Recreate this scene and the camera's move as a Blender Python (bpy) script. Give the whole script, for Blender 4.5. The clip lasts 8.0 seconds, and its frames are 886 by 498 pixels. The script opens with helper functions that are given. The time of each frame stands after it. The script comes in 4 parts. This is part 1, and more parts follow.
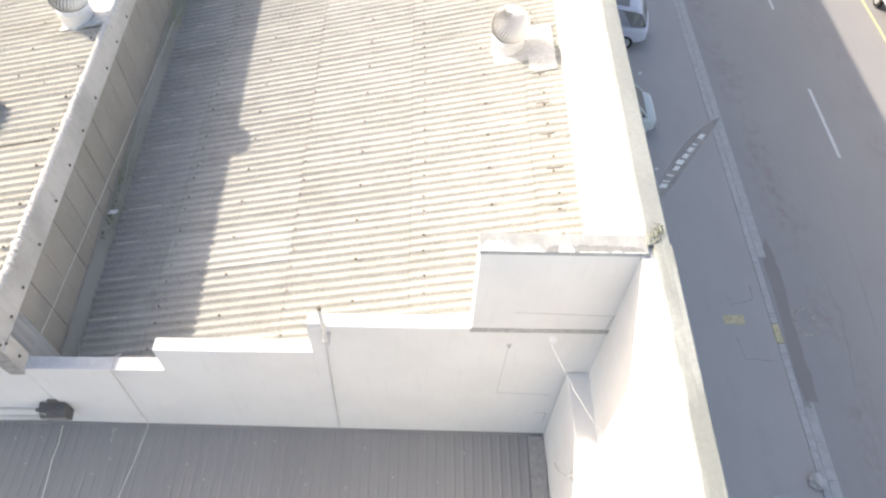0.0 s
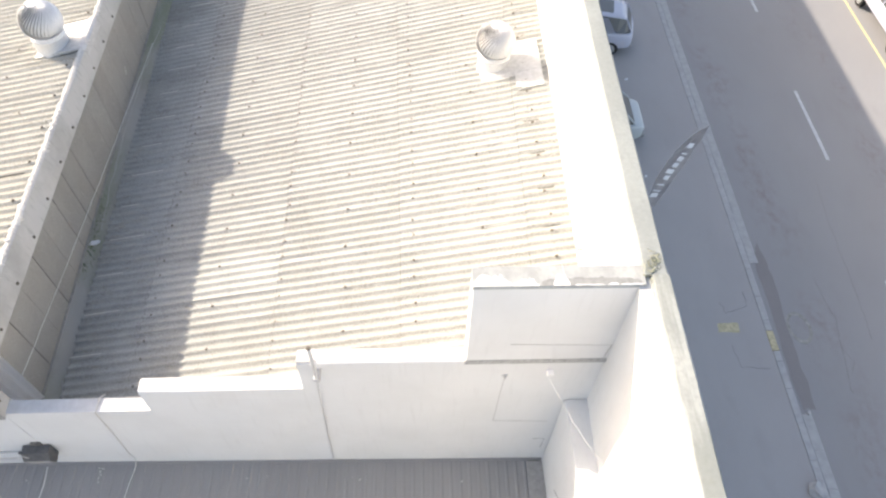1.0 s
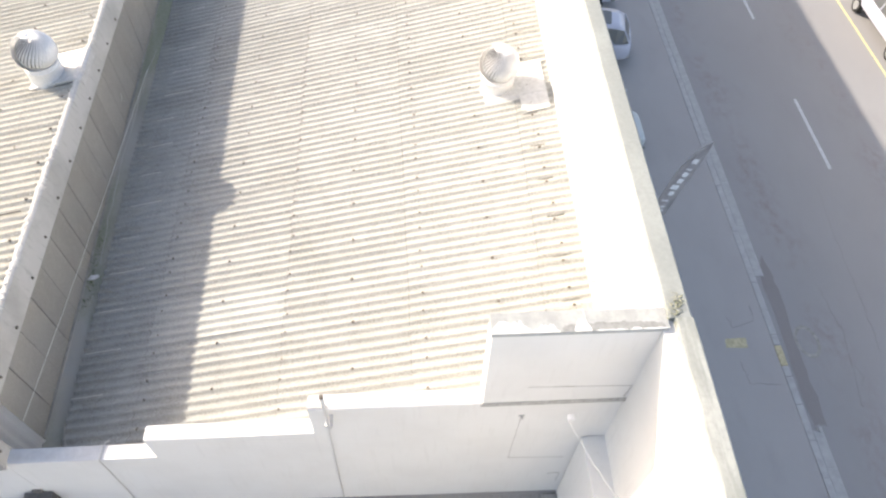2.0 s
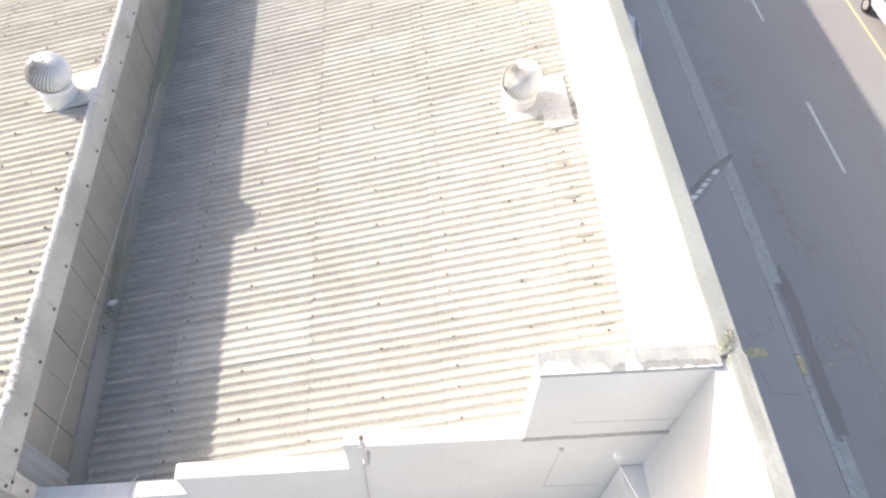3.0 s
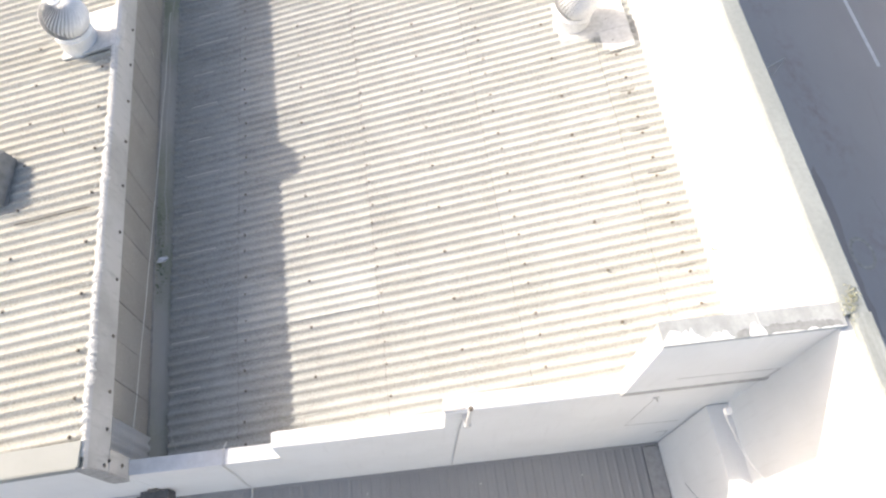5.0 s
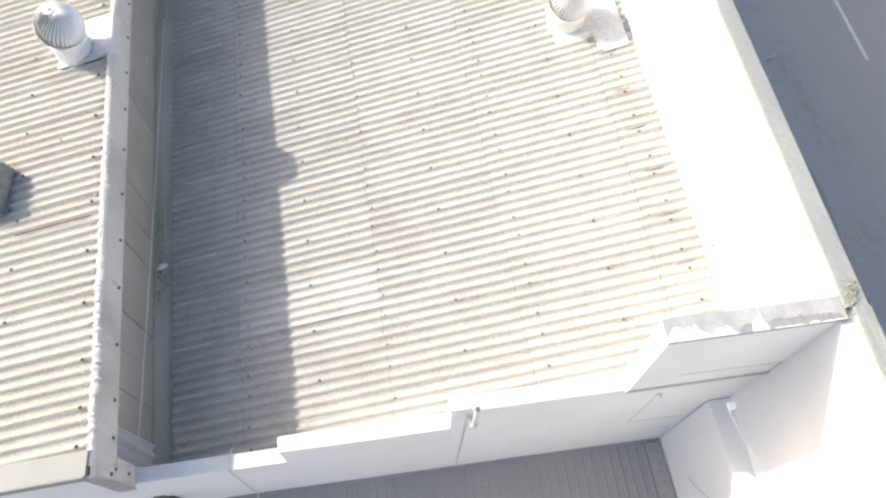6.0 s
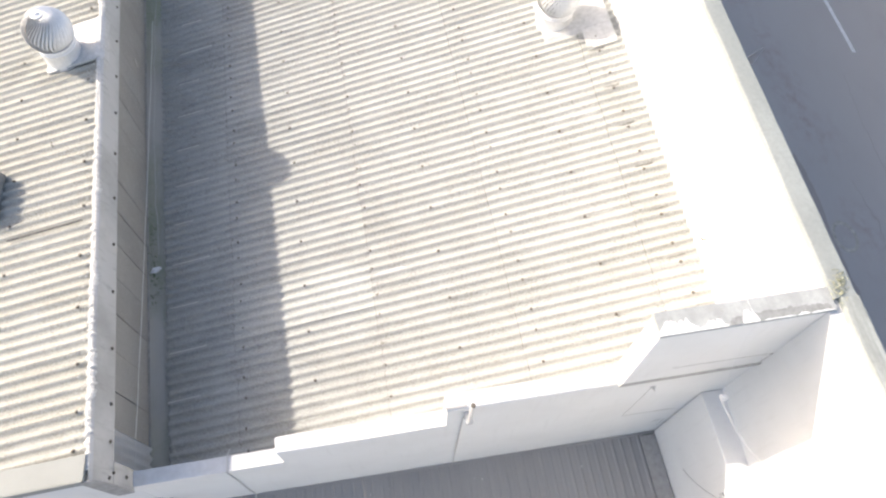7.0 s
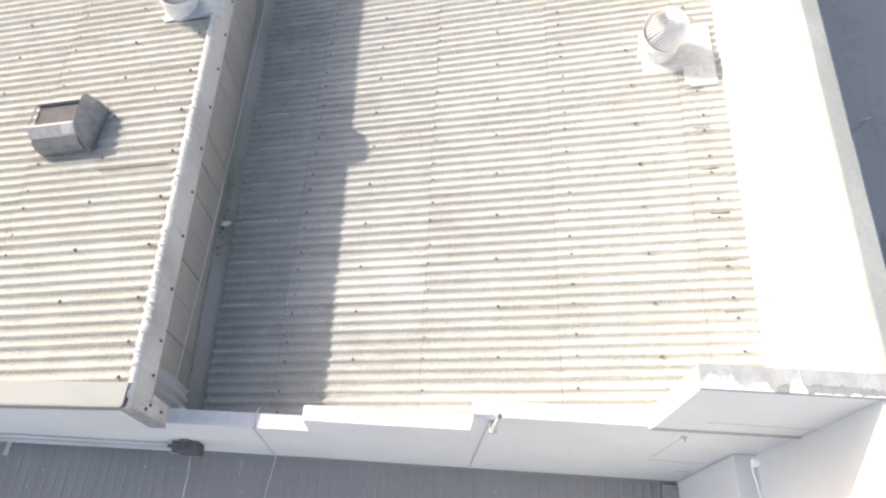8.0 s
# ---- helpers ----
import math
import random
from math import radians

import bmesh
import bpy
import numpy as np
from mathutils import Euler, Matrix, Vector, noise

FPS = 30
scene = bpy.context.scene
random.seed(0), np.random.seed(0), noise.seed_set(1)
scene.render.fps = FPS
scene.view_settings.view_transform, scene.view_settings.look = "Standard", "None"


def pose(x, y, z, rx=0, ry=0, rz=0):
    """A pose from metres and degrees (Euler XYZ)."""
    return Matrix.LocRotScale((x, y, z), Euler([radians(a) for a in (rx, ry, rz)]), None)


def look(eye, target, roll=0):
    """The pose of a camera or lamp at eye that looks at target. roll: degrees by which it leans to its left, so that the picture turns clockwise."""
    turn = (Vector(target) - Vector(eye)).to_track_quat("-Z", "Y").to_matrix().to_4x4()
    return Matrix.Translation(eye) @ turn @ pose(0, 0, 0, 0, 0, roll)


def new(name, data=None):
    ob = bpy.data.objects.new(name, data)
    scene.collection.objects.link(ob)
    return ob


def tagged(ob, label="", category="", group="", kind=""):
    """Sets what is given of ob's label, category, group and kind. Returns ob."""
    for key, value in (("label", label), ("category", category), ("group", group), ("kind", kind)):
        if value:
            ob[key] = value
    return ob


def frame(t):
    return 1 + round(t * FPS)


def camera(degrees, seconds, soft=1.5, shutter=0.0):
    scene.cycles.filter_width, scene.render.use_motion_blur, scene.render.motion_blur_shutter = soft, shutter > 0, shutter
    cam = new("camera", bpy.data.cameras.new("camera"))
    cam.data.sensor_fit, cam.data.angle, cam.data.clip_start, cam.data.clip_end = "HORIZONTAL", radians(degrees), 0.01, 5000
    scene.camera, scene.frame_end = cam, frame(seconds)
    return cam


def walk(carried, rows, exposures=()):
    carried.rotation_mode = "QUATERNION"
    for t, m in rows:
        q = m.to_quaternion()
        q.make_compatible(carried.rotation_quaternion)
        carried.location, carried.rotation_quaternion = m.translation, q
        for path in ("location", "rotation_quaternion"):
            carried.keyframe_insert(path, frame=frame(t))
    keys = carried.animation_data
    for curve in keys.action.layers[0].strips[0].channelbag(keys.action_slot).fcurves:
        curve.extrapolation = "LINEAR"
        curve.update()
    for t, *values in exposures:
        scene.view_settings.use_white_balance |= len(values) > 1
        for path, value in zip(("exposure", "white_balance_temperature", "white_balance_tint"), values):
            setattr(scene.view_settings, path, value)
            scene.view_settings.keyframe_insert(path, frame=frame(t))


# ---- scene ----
cam = camera(66.2, 8.0, soft=2.3)
PATH = [
    (0, (1.219, -6.219, 17.211), (1.276, -5.035, 15.599), 2.4),
    (0.5, (1.23, -5.995, 17.214), (1.302, -4.808, 15.606), 2.1),
    (1, (1.214, -5.747, 17.245), (1.301, -4.559, 15.638), 1.9),
    (1.5, (1.132, -5.472, 17.285), (1.232, -4.282, 15.681), 1.7),
    (2.8, (0.635, -4.739, 17.412), (0.741, -3.542, 15.813), 1),
    (3, (0.511, -4.64, 17.429), (0.62, -3.455, 15.822), 0.9),
    (3.3, (0.303, -4.488, 17.449), (0.416, -3.418, 15.763), 0.9),
    (3.5, (0.153, -4.375, 17.463), (0.264, -3.394, 15.724), 1),
    (3.9, (-0.154, -4.104, 17.497), (-0.043, -3.196, 15.719), 0.5),
    (4, (-0.231, -4.031, 17.507), (-0.12, -3.123, 15.728), 0.7),
    (4.5, (-0.57, -3.696, 17.543), (-0.452, -2.781, 15.768), 0.3),
    (4.7, (-0.659, -3.556, 17.549), (-0.541, -2.638, 15.776), 0),
    (5.8, (-0.886, -3.518, 17.606), (-0.748, -2.603, 15.833), -0.1),
    (6, (-0.891, -3.518, 17.62), (-0.748, -2.603, 15.847), -0.1),
    (6.2, (-0.89, -3.528, 17.634), (-0.744, -2.615, 15.86), -0.1),
    (6.5, (-0.888, -3.536, 17.652), (-0.739, -2.626, 15.877), -0.3),
    (7, (-0.893, -3.538, 17.674), (-0.731, -2.632, 15.898), -0),
    (7.5, (-0.893, -3.557, 17.716), (-0.754, -2.645, 15.941), 0.4),
    (7.7, (-0.89, -3.573, 17.731), (-0.81, -2.652, 15.958), 0.7),
    (7.8, (-0.887, -3.582, 17.74), (-0.851, -2.656, 15.967), 1.6),
    (8, (-0.876, -3.594, 17.76), (-0.889, -2.667, 15.988), 1.5),
]
walk(cam, [(t, look(eye, target, roll)) for t, eye, target, roll in PATH], exposures=[(0, 1.24, 8170, 11.8), (3, 1.19, 7990, 11.7), (6, 1.06, 7660, 11.7), (8, 1.05, 7640, 11.7)])

# ---- light: low afternoon sun from the far left, clear sky ----
TO_SUN = Vector((-1.0, 0.615, 0.718)).normalized()
world = bpy.data.worlds.new("world")
scene.world = world
world.use_nodes = True
wn = world.node_tree
wn.nodes.clear()
sky = wn.nodes.new("ShaderNodeTexSky")
sky.sky_type = "NISHITA"
sky.sun_disc = False
sky.sun_elevation = math.asin(TO_SUN.z)
sky.sun_rotation = math.atan2(TO_SUN.x, TO_SUN.y)
sky.air_density, sky.dust_density, sky.ozone_density = 0.75, 1.8, 0.5
bg = wn.nodes.new("ShaderNodeBackground")
bg.inputs["Strength"].default_value = 0.21
out = wn.nodes.new("ShaderNodeOutputWorld")
wn.links.new(sky.outputs[0], bg.inputs[0])
wn.links.new(bg.outputs[0], out.inputs[0])
sun = new("sun", bpy.data.lights.new("sun", "SUN"))
sun.data.energy, sun.data.angle, sun.data.color = 3.1, radians(0.53), (0.985, 0.985, 0.985)
sun.matrix_world = Matrix.Translation((-20, 12, 30)) @ TO_SUN.to_track_quat("Z", "Y").to_matrix().to_4x4()


# ---- materials ----
class Mat:
    """A small builder for a principled node material."""

    def __init__(self, name, rough=0.8, metal=0.0, spec=0.4):
        self.m = bpy.data.materials.new(name)
        self.m.use_nodes = True
        self.t = self.m.node_tree
        self.b = self.t.nodes["Principled BSDF"]
        self.b.inputs["Roughness"].default_value = rough
        self.b.inputs["Metallic"].default_value = metal
        self.b.inputs["Specular IOR Level"].default_value = spec
        self.co = self.t.nodes.new("ShaderNodeTexCoord").outputs["Object"]
        self.geo = self.t.nodes.new("ShaderNodeNewGeometry")
        self.world = self.geo.outputs["Position"]

    def noise(self, scale, detail=4.0, stretch=None, rough=0.55, local=False):
        n = self.t.nodes.new("ShaderNodeTexNoise")
        n.inputs["Scale"].default_value = scale
        n.inputs["Detail"].default_value = detail
        n.inputs["Roughness"].default_value = rough
        src = self.co if local else self.world
        if stretch:
            mp = self.t.nodes.new("ShaderNodeMapping")
            mp.inputs["Scale"].default_value = stretch
            self.t.links.new(src, mp.inputs[0])
            src = mp.outputs[0]
        self.t.links.new(src, n.inputs["Vector"])
        return n.outputs["Fac"]

    def ramp(self, fac, lo, hi, a=0.0, b=1.0):
        r = self.t.nodes.new("ShaderNodeMapRange")
        r.inputs["From Min"].default_value, r.inputs["From Max"].default_value = lo, hi
        r.inputs["To Min"].default_value, r.inputs["To Max"].default_value = a, b
        self.t.links.new(fac, r.inputs["Value"])
        return r.outputs[0]

    def mix(self, fac, a, b, how="MIX"):
        n = self.t.nodes.new("ShaderNodeMix")
        n.data_type, n.blend_type = "RGBA", how
        for sock, v in ((n.inputs[0], fac), (n.inputs[6], a), (n.inputs[7], b)):
            if isinstance(v, (int, float)):
                sock.default_value = v
            elif isinstance(v, tuple):
                sock.default_value = (*v, 1.0)
            else:
                self.t.links.new(v, sock)
        return n.outputs[2]

    def times(self, a, b):
        n = self.t.nodes.new("ShaderNodeMath")
        n.operation = "MULTIPLY"
        for sock, v in zip(n.inputs, (a, b)):
            if isinstance(v, (int, float)):
                sock.default_value = v
            else:
                self.t.links.new(v, sock)
        return n.outputs[0]

    def random(self):
        return self.t.nodes.new("ShaderNodeObjectInfo").outputs["Random"]

    def island(self):
        return self.geo.outputs["Random Per Island"]

    def color(self, c):
        if isinstance(c, tuple):
            self.b.inputs["Base Color"].default_value = (*c, 1.0)
        else:
            self.t.links.new(c, self.b.inputs["Base Color"])
        return self

    def roughness(self, f):
        self.t.links.new(f, self.b.inputs["Roughness"])
        return self

    def bump(self, fac, dist=0.003, strength=0.6):
        n = self.t.nodes.new("ShaderNodeBump")
        n.inputs["Distance"].default_value = dist
        n.inputs["Strength"].default_value = strength
        self.t.links.new(fac, n.inputs["Height"])
        self.t.links.new(n.outputs[0], self.b.inputs["Normal"])
        return self


def fibre_cement(name, pale, dirty, lichen):
    m = Mat(name, rough=0.95, spec=0.15)
    sheet = m.mix(m.ramp(m.random(), 0.15, 1.0), dirty, pale)
    grime = m.noise(1.4, 6.0, (0.5, 1.5, 1.0), 0.65)
    c = m.mix(m.ramp(grime, 0.41, 0.72), sheet, pale)
    streak = m.noise(11.0, 5.0, (0.22, 2.4, 1.0), 0.65)
    c = m.mix(m.times(m.ramp(streak, 0.48, 0.72), 0.6), c, dirty)
    patchy = m.ramp(m.noise(5.5, 4.0, (0.6, 1.0, 1.0), 0.6), 0.42, 0.62)
    spots = m.ramp(m.noise(30.0, 4.0, None, 0.75), 0.53, 0.66)
    c = m.mix(m.times(m.times(spots, patchy), 0.55), c, lichen)
    pale_spots = m.ramp(m.noise(44.0, 3.0, (1, 1, 1.7), 0.7), 0.60, 0.68)
    c = m.mix(m.times(pale_spots, 0.4), c, tuple(min(1.0, v * 1.25) for v in pale))
    grit = m.ramp(m.noise(34.0, 5.0, (0.7, 1.0, 1.0), 0.85), 0.46, 0.58)
    c = m.mix(m.times(grit, m.ramp(m.noise(2.1, 3.0), 0.35, 0.6, 0.2, 0.6)), c, lichen)
    light = tuple(min(1.0, v * 1.3) for v in pale)
    fleck = m.ramp(m.noise(38.0, 4.0, (0.8, 1.0, 1.0), 0.8), 0.575, 0.64)
    c = m.mix(m.times(fleck, m.ramp(m.noise(1.7, 3.0), 0.4, 0.62, 0.1, 0.85)), c, light)
    wisp = m.times(m.ramp(m.noise(4.0, 5.0, (0.28, 8.0, 1.0), 0.65), 0.615, 0.67), m.ramp(m.noise(0.8, 2.0), 0.42, 0.58))
    c = m.mix(m.times(wisp, 0.8), c, light)
    m.color(c).bump(m.noise(34.0, 6.0, None, 0.8), 0.016, 0.8)
    return m.m


def wall_paint(name, base, dirt, amount=0.35):
    m = Mat(name, rough=0.72, spec=0.3)
    big = m.noise(0.9, 5.0, None, 0.6)
    c = m.mix(m.times(m.ramp(big, 0.42, 0.75), amount), base, dirt)
    runs = m.noise(5.0, 4.0, (2.4, 2.4, 0.25), 0.6)
    c = m.mix(m.times(m.ramp(runs, 0.55, 0.8), amount), c, dirt)
    m.color(c).bump(m.noise(35.0, 5.0), 0.003, 0.35)
    return m.m


def plain(name, c, rough=0.6, metal=0.0, vary=0.25, scale=14.0, spec=0.4, bumpy=0.001):
    m = Mat(name, rough, metal, spec)
    f = m.noise(scale, 5.0, None, 0.6)
    m.color(m.mix(m.ramp(f, 0.3, 0.72), tuple(v * (1 - vary) for v in c), tuple(min(1.0, v * (1 + vary * 0.5)) for v in c)))
    m.bump(m.noise(scale * 5, 3.0), bumpy, 0.4)
    return m.m


M_ROOF = fibre_cement("weathered_fibre_cement", (0.438, 0.442, 0.422), (0.358, 0.361, 0.342), (0.19, 0.187, 0.166))
M_ROOF_L = fibre_cement("warm_fibre_cement", (0.428, 0.425, 0.392), (0.35, 0.345, 0.313), (0.195, 0.19, 0.162))
M_SAW = fibre_cement("grey_cladding", (0.345, 0.336, 0.318), (0.30, 0.291, 0.273), (0.25, 0.242, 0.226))
M_WHITE = wall_paint("white_wall_paint", (0.678, 0.68, 0.672), (0.535, 0.532, 0.515), 0.35)
M_CAP = wall_paint("grey_ridge_paint", (0.46, 0.455, 0.442), (0.27, 0.265, 0.25), 0.8)
M_FLASH = wall_paint("white_flashing_paint", (0.54, 0.534, 0.52), (0.39, 0.383, 0.365), 0.6)


def coping_material(name, light, dark, grain=(1.0, 0.5, 1.0)):
    m = Mat(name, rough=0.9, spec=0.2)
    patch = m.ramp(m.noise(2.2, 6.0, grain, 0.65), 0.42, 0.56)
    c = m.mix(patch, light, dark)
    c = m.mix(m.ramp(m.noise(16.0, 6.0, None, 0.8), 0.45, 0.62, 0.0, 0.3), c, tuple(v * 0.72 for v in dark))
    moss = m.ramp(m.noise(7.0, 6.0, None, 0.7), 0.6, 0.76, 0, 0.45)
    c = m.mix(moss, c, (0.24, 0.24, 0.21))
    flake = m.ramp(m.noise(3.2, 6.0, (1, 0.35, 1), 0.7), 0.71, 0.73)
    c = m.mix(flake, c, (0.74, 0.73, 0.70))
    m.color(c).bump(m.noise(30.0, 6.0, None, 0.7), 0.006, 0.6)
    return m.m


M_COPING = coping_material("weathered_coping", (0.292, 0.313, 0.305), (0.258, 0.277, 0.27))
M_SCAR = plain("broken_grey_mortar", (0.27, 0.277, 0.272), 0.95, 0, 0.25, 14.0, 0.2, 0.008)
M_COPING_NEAR = coping_material("mottled_mortar_coping", (0.355, 0.37, 0.355), (0.24, 0.257, 0.243), (2.0, 0.2, 1.0))
M_COPING_PALE = coping_material("pale_weathered_coping", (0.39, 0.405, 0.40), (0.325, 0.337, 0.332))


def asphalt(name, lo, hi, patch_tone, worn=False):
    m = Mat(name, rough=0.9, spec=0.25)
    big = m.noise(0.35, 6.0, (1.0, 0.6, 1.0), 0.6)
    c = m.mix(m.ramp(big, 0.35, 0.68), lo, hi)
    c = m.mix(m.times(m.ramp(m.noise(1.3, 5.0, (1.4, 0.5, 1.0)), 0.55, 0.72), 0.5), c, patch_tone)
    c = m.mix(m.ramp(m.noise(90.0, 2.0), 0.35, 0.7, 0.0, 0.3), c, tuple(v * 1.5 for v in hi))
    if worn:
        sep = m.t.nodes.new("ShaderNodeSeparateXYZ")
        m.t.links.new(m.world, sep.inputs[0])
        for left, mid, right in ((12.3, 13.1, 14.1), (17.0, 17.8, 18.6)):
            band = m.times(m.ramp(sep.outputs[0], left, mid), m.ramp(sep.outputs[0], right, mid))
            blot = m.times(m.ramp(m.noise(0.55, 3.0, (1.6, 0.8, 1.0)), 0.40, 0.56), m.ramp(m.noise(3.0, 6.0, (1.3, 0.8, 1.0), 0.7), 0.44, 0.62))
            c = m.mix(m.times(m.times(band, blot), 0.55), c, tuple(v * w for v, w in zip(patch_tone, (0.92, 0.76, 0.78))))
    m.color(c).bump(m.noise(110.0, 3.0), 0.004, 0.5)
    return m.m


M_ROAD = asphalt("worn_asphalt", (0.248, 0.243, 0.242), (0.269, 0.264, 0.262), (0.234, 0.224, 0.222), True)
M_YARD = asphalt("forecourt_asphalt", (0.302, 0.290, 0.284), (0.331, 0.319, 0.312), (0.278, 0.267, 0.26))
M_PATCH = asphalt("dark_repair_asphalt", (0.205, 0.19, 0.187), (0.228, 0.212, 0.208), (0.188, 0.174, 0.17))


def black_sheet():
    m = Mat("faded_black_sheet", rough=0.62, spec=0.4)
    c = m.mix(m.random(), (0.256, 0.253, 0.254), (0.276, 0.273, 0.273))
    c = m.mix(m.times(m.ramp(m.noise(3.0, 6.0, (3.0, 0.35, 1.0), 0.65), 0.5, 0.75), 0.45), c, (0.305, 0.302, 0.30))
    specks = m.ramp(m.noise(85.0, 2.0, (1.0, 0.6, 1.0), 0.4), 0.70, 0.74)
    c = m.mix(m.times(specks, 0.55), c, (0.45, 0.45, 0.43))
    m.color(c).bump(m.noise(25.0, 4.0), 0.002, 0.3)
    return m.m


def gutter_bed():
    m = Mat("mossy_gutter_silt", rough=0.95, spec=0.15)
    c = m.mix(m.ramp(m.noise(1.1, 5.0, (1.0, 0.6, 1.0)), 0.4, 0.65), (0.40, 0.392, 0.365), (0.35, 0.342, 0.315))
    growth = m.times(m.ramp(m.noise(0.7, 4.0, (1.0, 0.5, 1.0)), 0.36, 0.52), m.ramp(m.noise(17.0, 6.0, None, 0.75), 0.36, 0.6, 0.35, 0.9))
    c = m.mix(growth, c, (0.225, 0.262, 0.18))
    m.color(c).bump(m.noise(45.0, 6.0, None, 0.75), 0.012, 0.8)
    return m.m


M_BLACK = black_sheet()
M_NEW = fibre_cement("newer_fibre_cement", (0.458, 0.461, 0.44), (0.395, 0.397, 0.376), (0.23, 0.237, 0.21))
M_PLATE = plain("dull_pale_plate", (0.50, 0.50, 0.495), 0.6, 0.1, 0.2, 12.0)
M_KERB = plain("kerb_concrete", (0.385, 0.382, 0.378), 0.9, 0, 0.14, 5.0, 0.2, 0.004)
M_YELLOW = plain("worn_yellow_paint", (0.49, 0.43, 0.28), 0.8, 0, 0.3, 12.0)
M_YLINE = plain("bright_yellow_paint", (0.58, 0.53, 0.31), 0.75, 0, 0.2, 12.0)
M_LINE = plain("white_road_paint", (0.52, 0.53, 0.55), 0.8, 0, 0.3, 12.0)
M_GALV = plain("galvanised_steel", (0.56, 0.57, 0.58), 0.42, 0.75, 0.2, 22.0)
M_BIRD = plain("pale_aluminium", (0.74, 0.74, 0.745), 0.55, 0.2, 0.12, 26.0)
M_DULL = plain("dull_sheet_metal", (0.33, 0.325, 0.315), 0.7, 0.15, 0.3, 9.0)
M_VERGE = wall_paint("weathered_verge_paint", (0.255, 0.265, 0.254), (0.22, 0.228, 0.218), 0.5)
M_JOINT = plain("grey_mortar_joint", (0.42, 0.416, 0.40), 0.95, 0, 0.4, 18.0, 0.2, 0.006)
M_DUCT_SHADE = plain("duct_opening_shade", (0.05, 0.051, 0.054), 0.75, 0.0, 0.35, 6.0)
M_BOLT = plain("rusted_bolt", (0.14, 0.12, 0.10), 0.8, 0.1, 0.4, 60.0)
M_GUTTER = plain("dirty_gutter", (0.33, 0.33, 0.315), 0.92, 0, 0.25, 7.0, 0.2, 0.006)
M_BED = gutter_bed()
# dark tone stands in for the shade inside the open laps
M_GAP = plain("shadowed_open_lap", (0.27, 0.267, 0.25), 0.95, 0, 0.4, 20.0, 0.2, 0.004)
M_MOSS = plain("moss_green", (0.19, 0.225, 0.125), 0.95, 0, 0.5, 30.0, 0.2, 0.004)
M_MORTAR = plain("pale_mortar", (0.66, 0.645, 0.60), 0.95, 0, 0.2, 40.0, 0.2, 0.01)
M_BEAD = plain("weathered_mortar", (0.60, 0.59, 0.56), 0.95, 0, 0.4, 45.0, 0.2, 0.014)
M_COWL = plain("weathered_sheet_steel", (0.265, 0.255, 0.242), 0.75, 0.1, 0.3, 7.0)
M_BAND = plain("pale_folded_steel", (0.35, 0.343, 0.333), 0.7, 0.1, 0.2, 10.0)
M_SCREED = plain("bare_grey_screed", (0.54, 0.545, 0.55), 0.9, 0, 0.15, 6.0, 0.2, 0.004)
M_BOX = plain("black_plastic", (0.10, 0.10, 0.102), 0.55, 0, 0.3, 20.0)
M_CABLE = plain("white_cable", (0.70, 0.70, 0.69), 0.5, 0, 0.1, 20.0)
M_CABLE_D = plain("grey_cable", (0.42, 0.41, 0.40), 0.6, 0, 0.2, 20.0)
M_PAPER = plain("crumpled_paper", (0.66, 0.68, 0.72), 0.85, 0, 0.2, 40.0)
M_DIRT = plain("dark_crack_filler", (0.16, 0.155, 0.145), 0.95, 0, 0.5, 25.0, 0.2, 0.004)
M_EDGE = plain("dirty_cut_edge", (0.28, 0.275, 0.25), 0.95, 0, 0.7, 6.0, 0.2, 0.004)
M_CRACK = plain("hairline_crack", (0.33, 0.32, 0.30), 0.95, 0, 0.3, 25.0)
M_CAR = plain("white_car_paint", (0.46, 0.47, 0.55), 0.25, 0, 0.03, 2.0, 0.6, 0.0)
M_CAR_PALE = plain("pale_blue_car_paint", (0.43, 0.465, 0.475), 0.3, 0, 0.03, 2.0, 0.6, 0.0)
M_GLASS = plain("tinted_glass", (0.10, 0.105, 0.108), 0.3, 0, 0.05, 3.0, 0.6, 0.0)
M_RUBBER = plain("tyre_rubber", (0.03, 0.03, 0.03), 0.85, 0, 0.3, 20.0)
M_LAMP = plain("headlamp_lens", (0.62, 0.64, 0.66), 0.12, 0.2, 0.05, 9.0, 0.6, 0.0)
M_FLAG = plain("black_flag_cloth", (0.50, 0.48, 0.49), 0.85, 0, 0.15, 5.0)
M_FLAGW = plain("white_print", (0.86, 0.86, 0.87), 0.8, 0, 0.1, 9.0)
M_CORE = plain("dark_turbine_inside", (0.24, 0.24, 0.24), 0.8, 0, 0.2, 9.0)
M_FADED = plain("faded_patch_paint", (0.50, 0.51, 0.52), 0.85, 0, 0.2, 18.0)
M_LEAF = plain("weed_leaf", (0.40, 0.41, 0.30), 0.8, 0, 0.5, 50.0)


# ---- mesh helpers ----
def bm_mesh(name, bm, material, smooth=False):
    bmesh.ops.recalc_face_normals(bm, faces=bm.faces[:])
    me = bpy.data.meshes.new(name)
    bm.to_mesh(me)
    bm.free()
    me.materials.append(material)
    if smooth:
        for p in me.polygons:
            p.use_smooth = True
    return me


def part(name, bm, material, parent=None, label="", at=None, smooth=False):
    me = bm if isinstance(bm, bpy.types.Mesh) else bm_mesh(name, bm, material, smooth)
    ob = new(name, me)
    if parent is not None:
        ob.parent = parent
    if at is not None:
        ob.matrix_basis = at
    if label:
        ob["label"] = label
    return ob


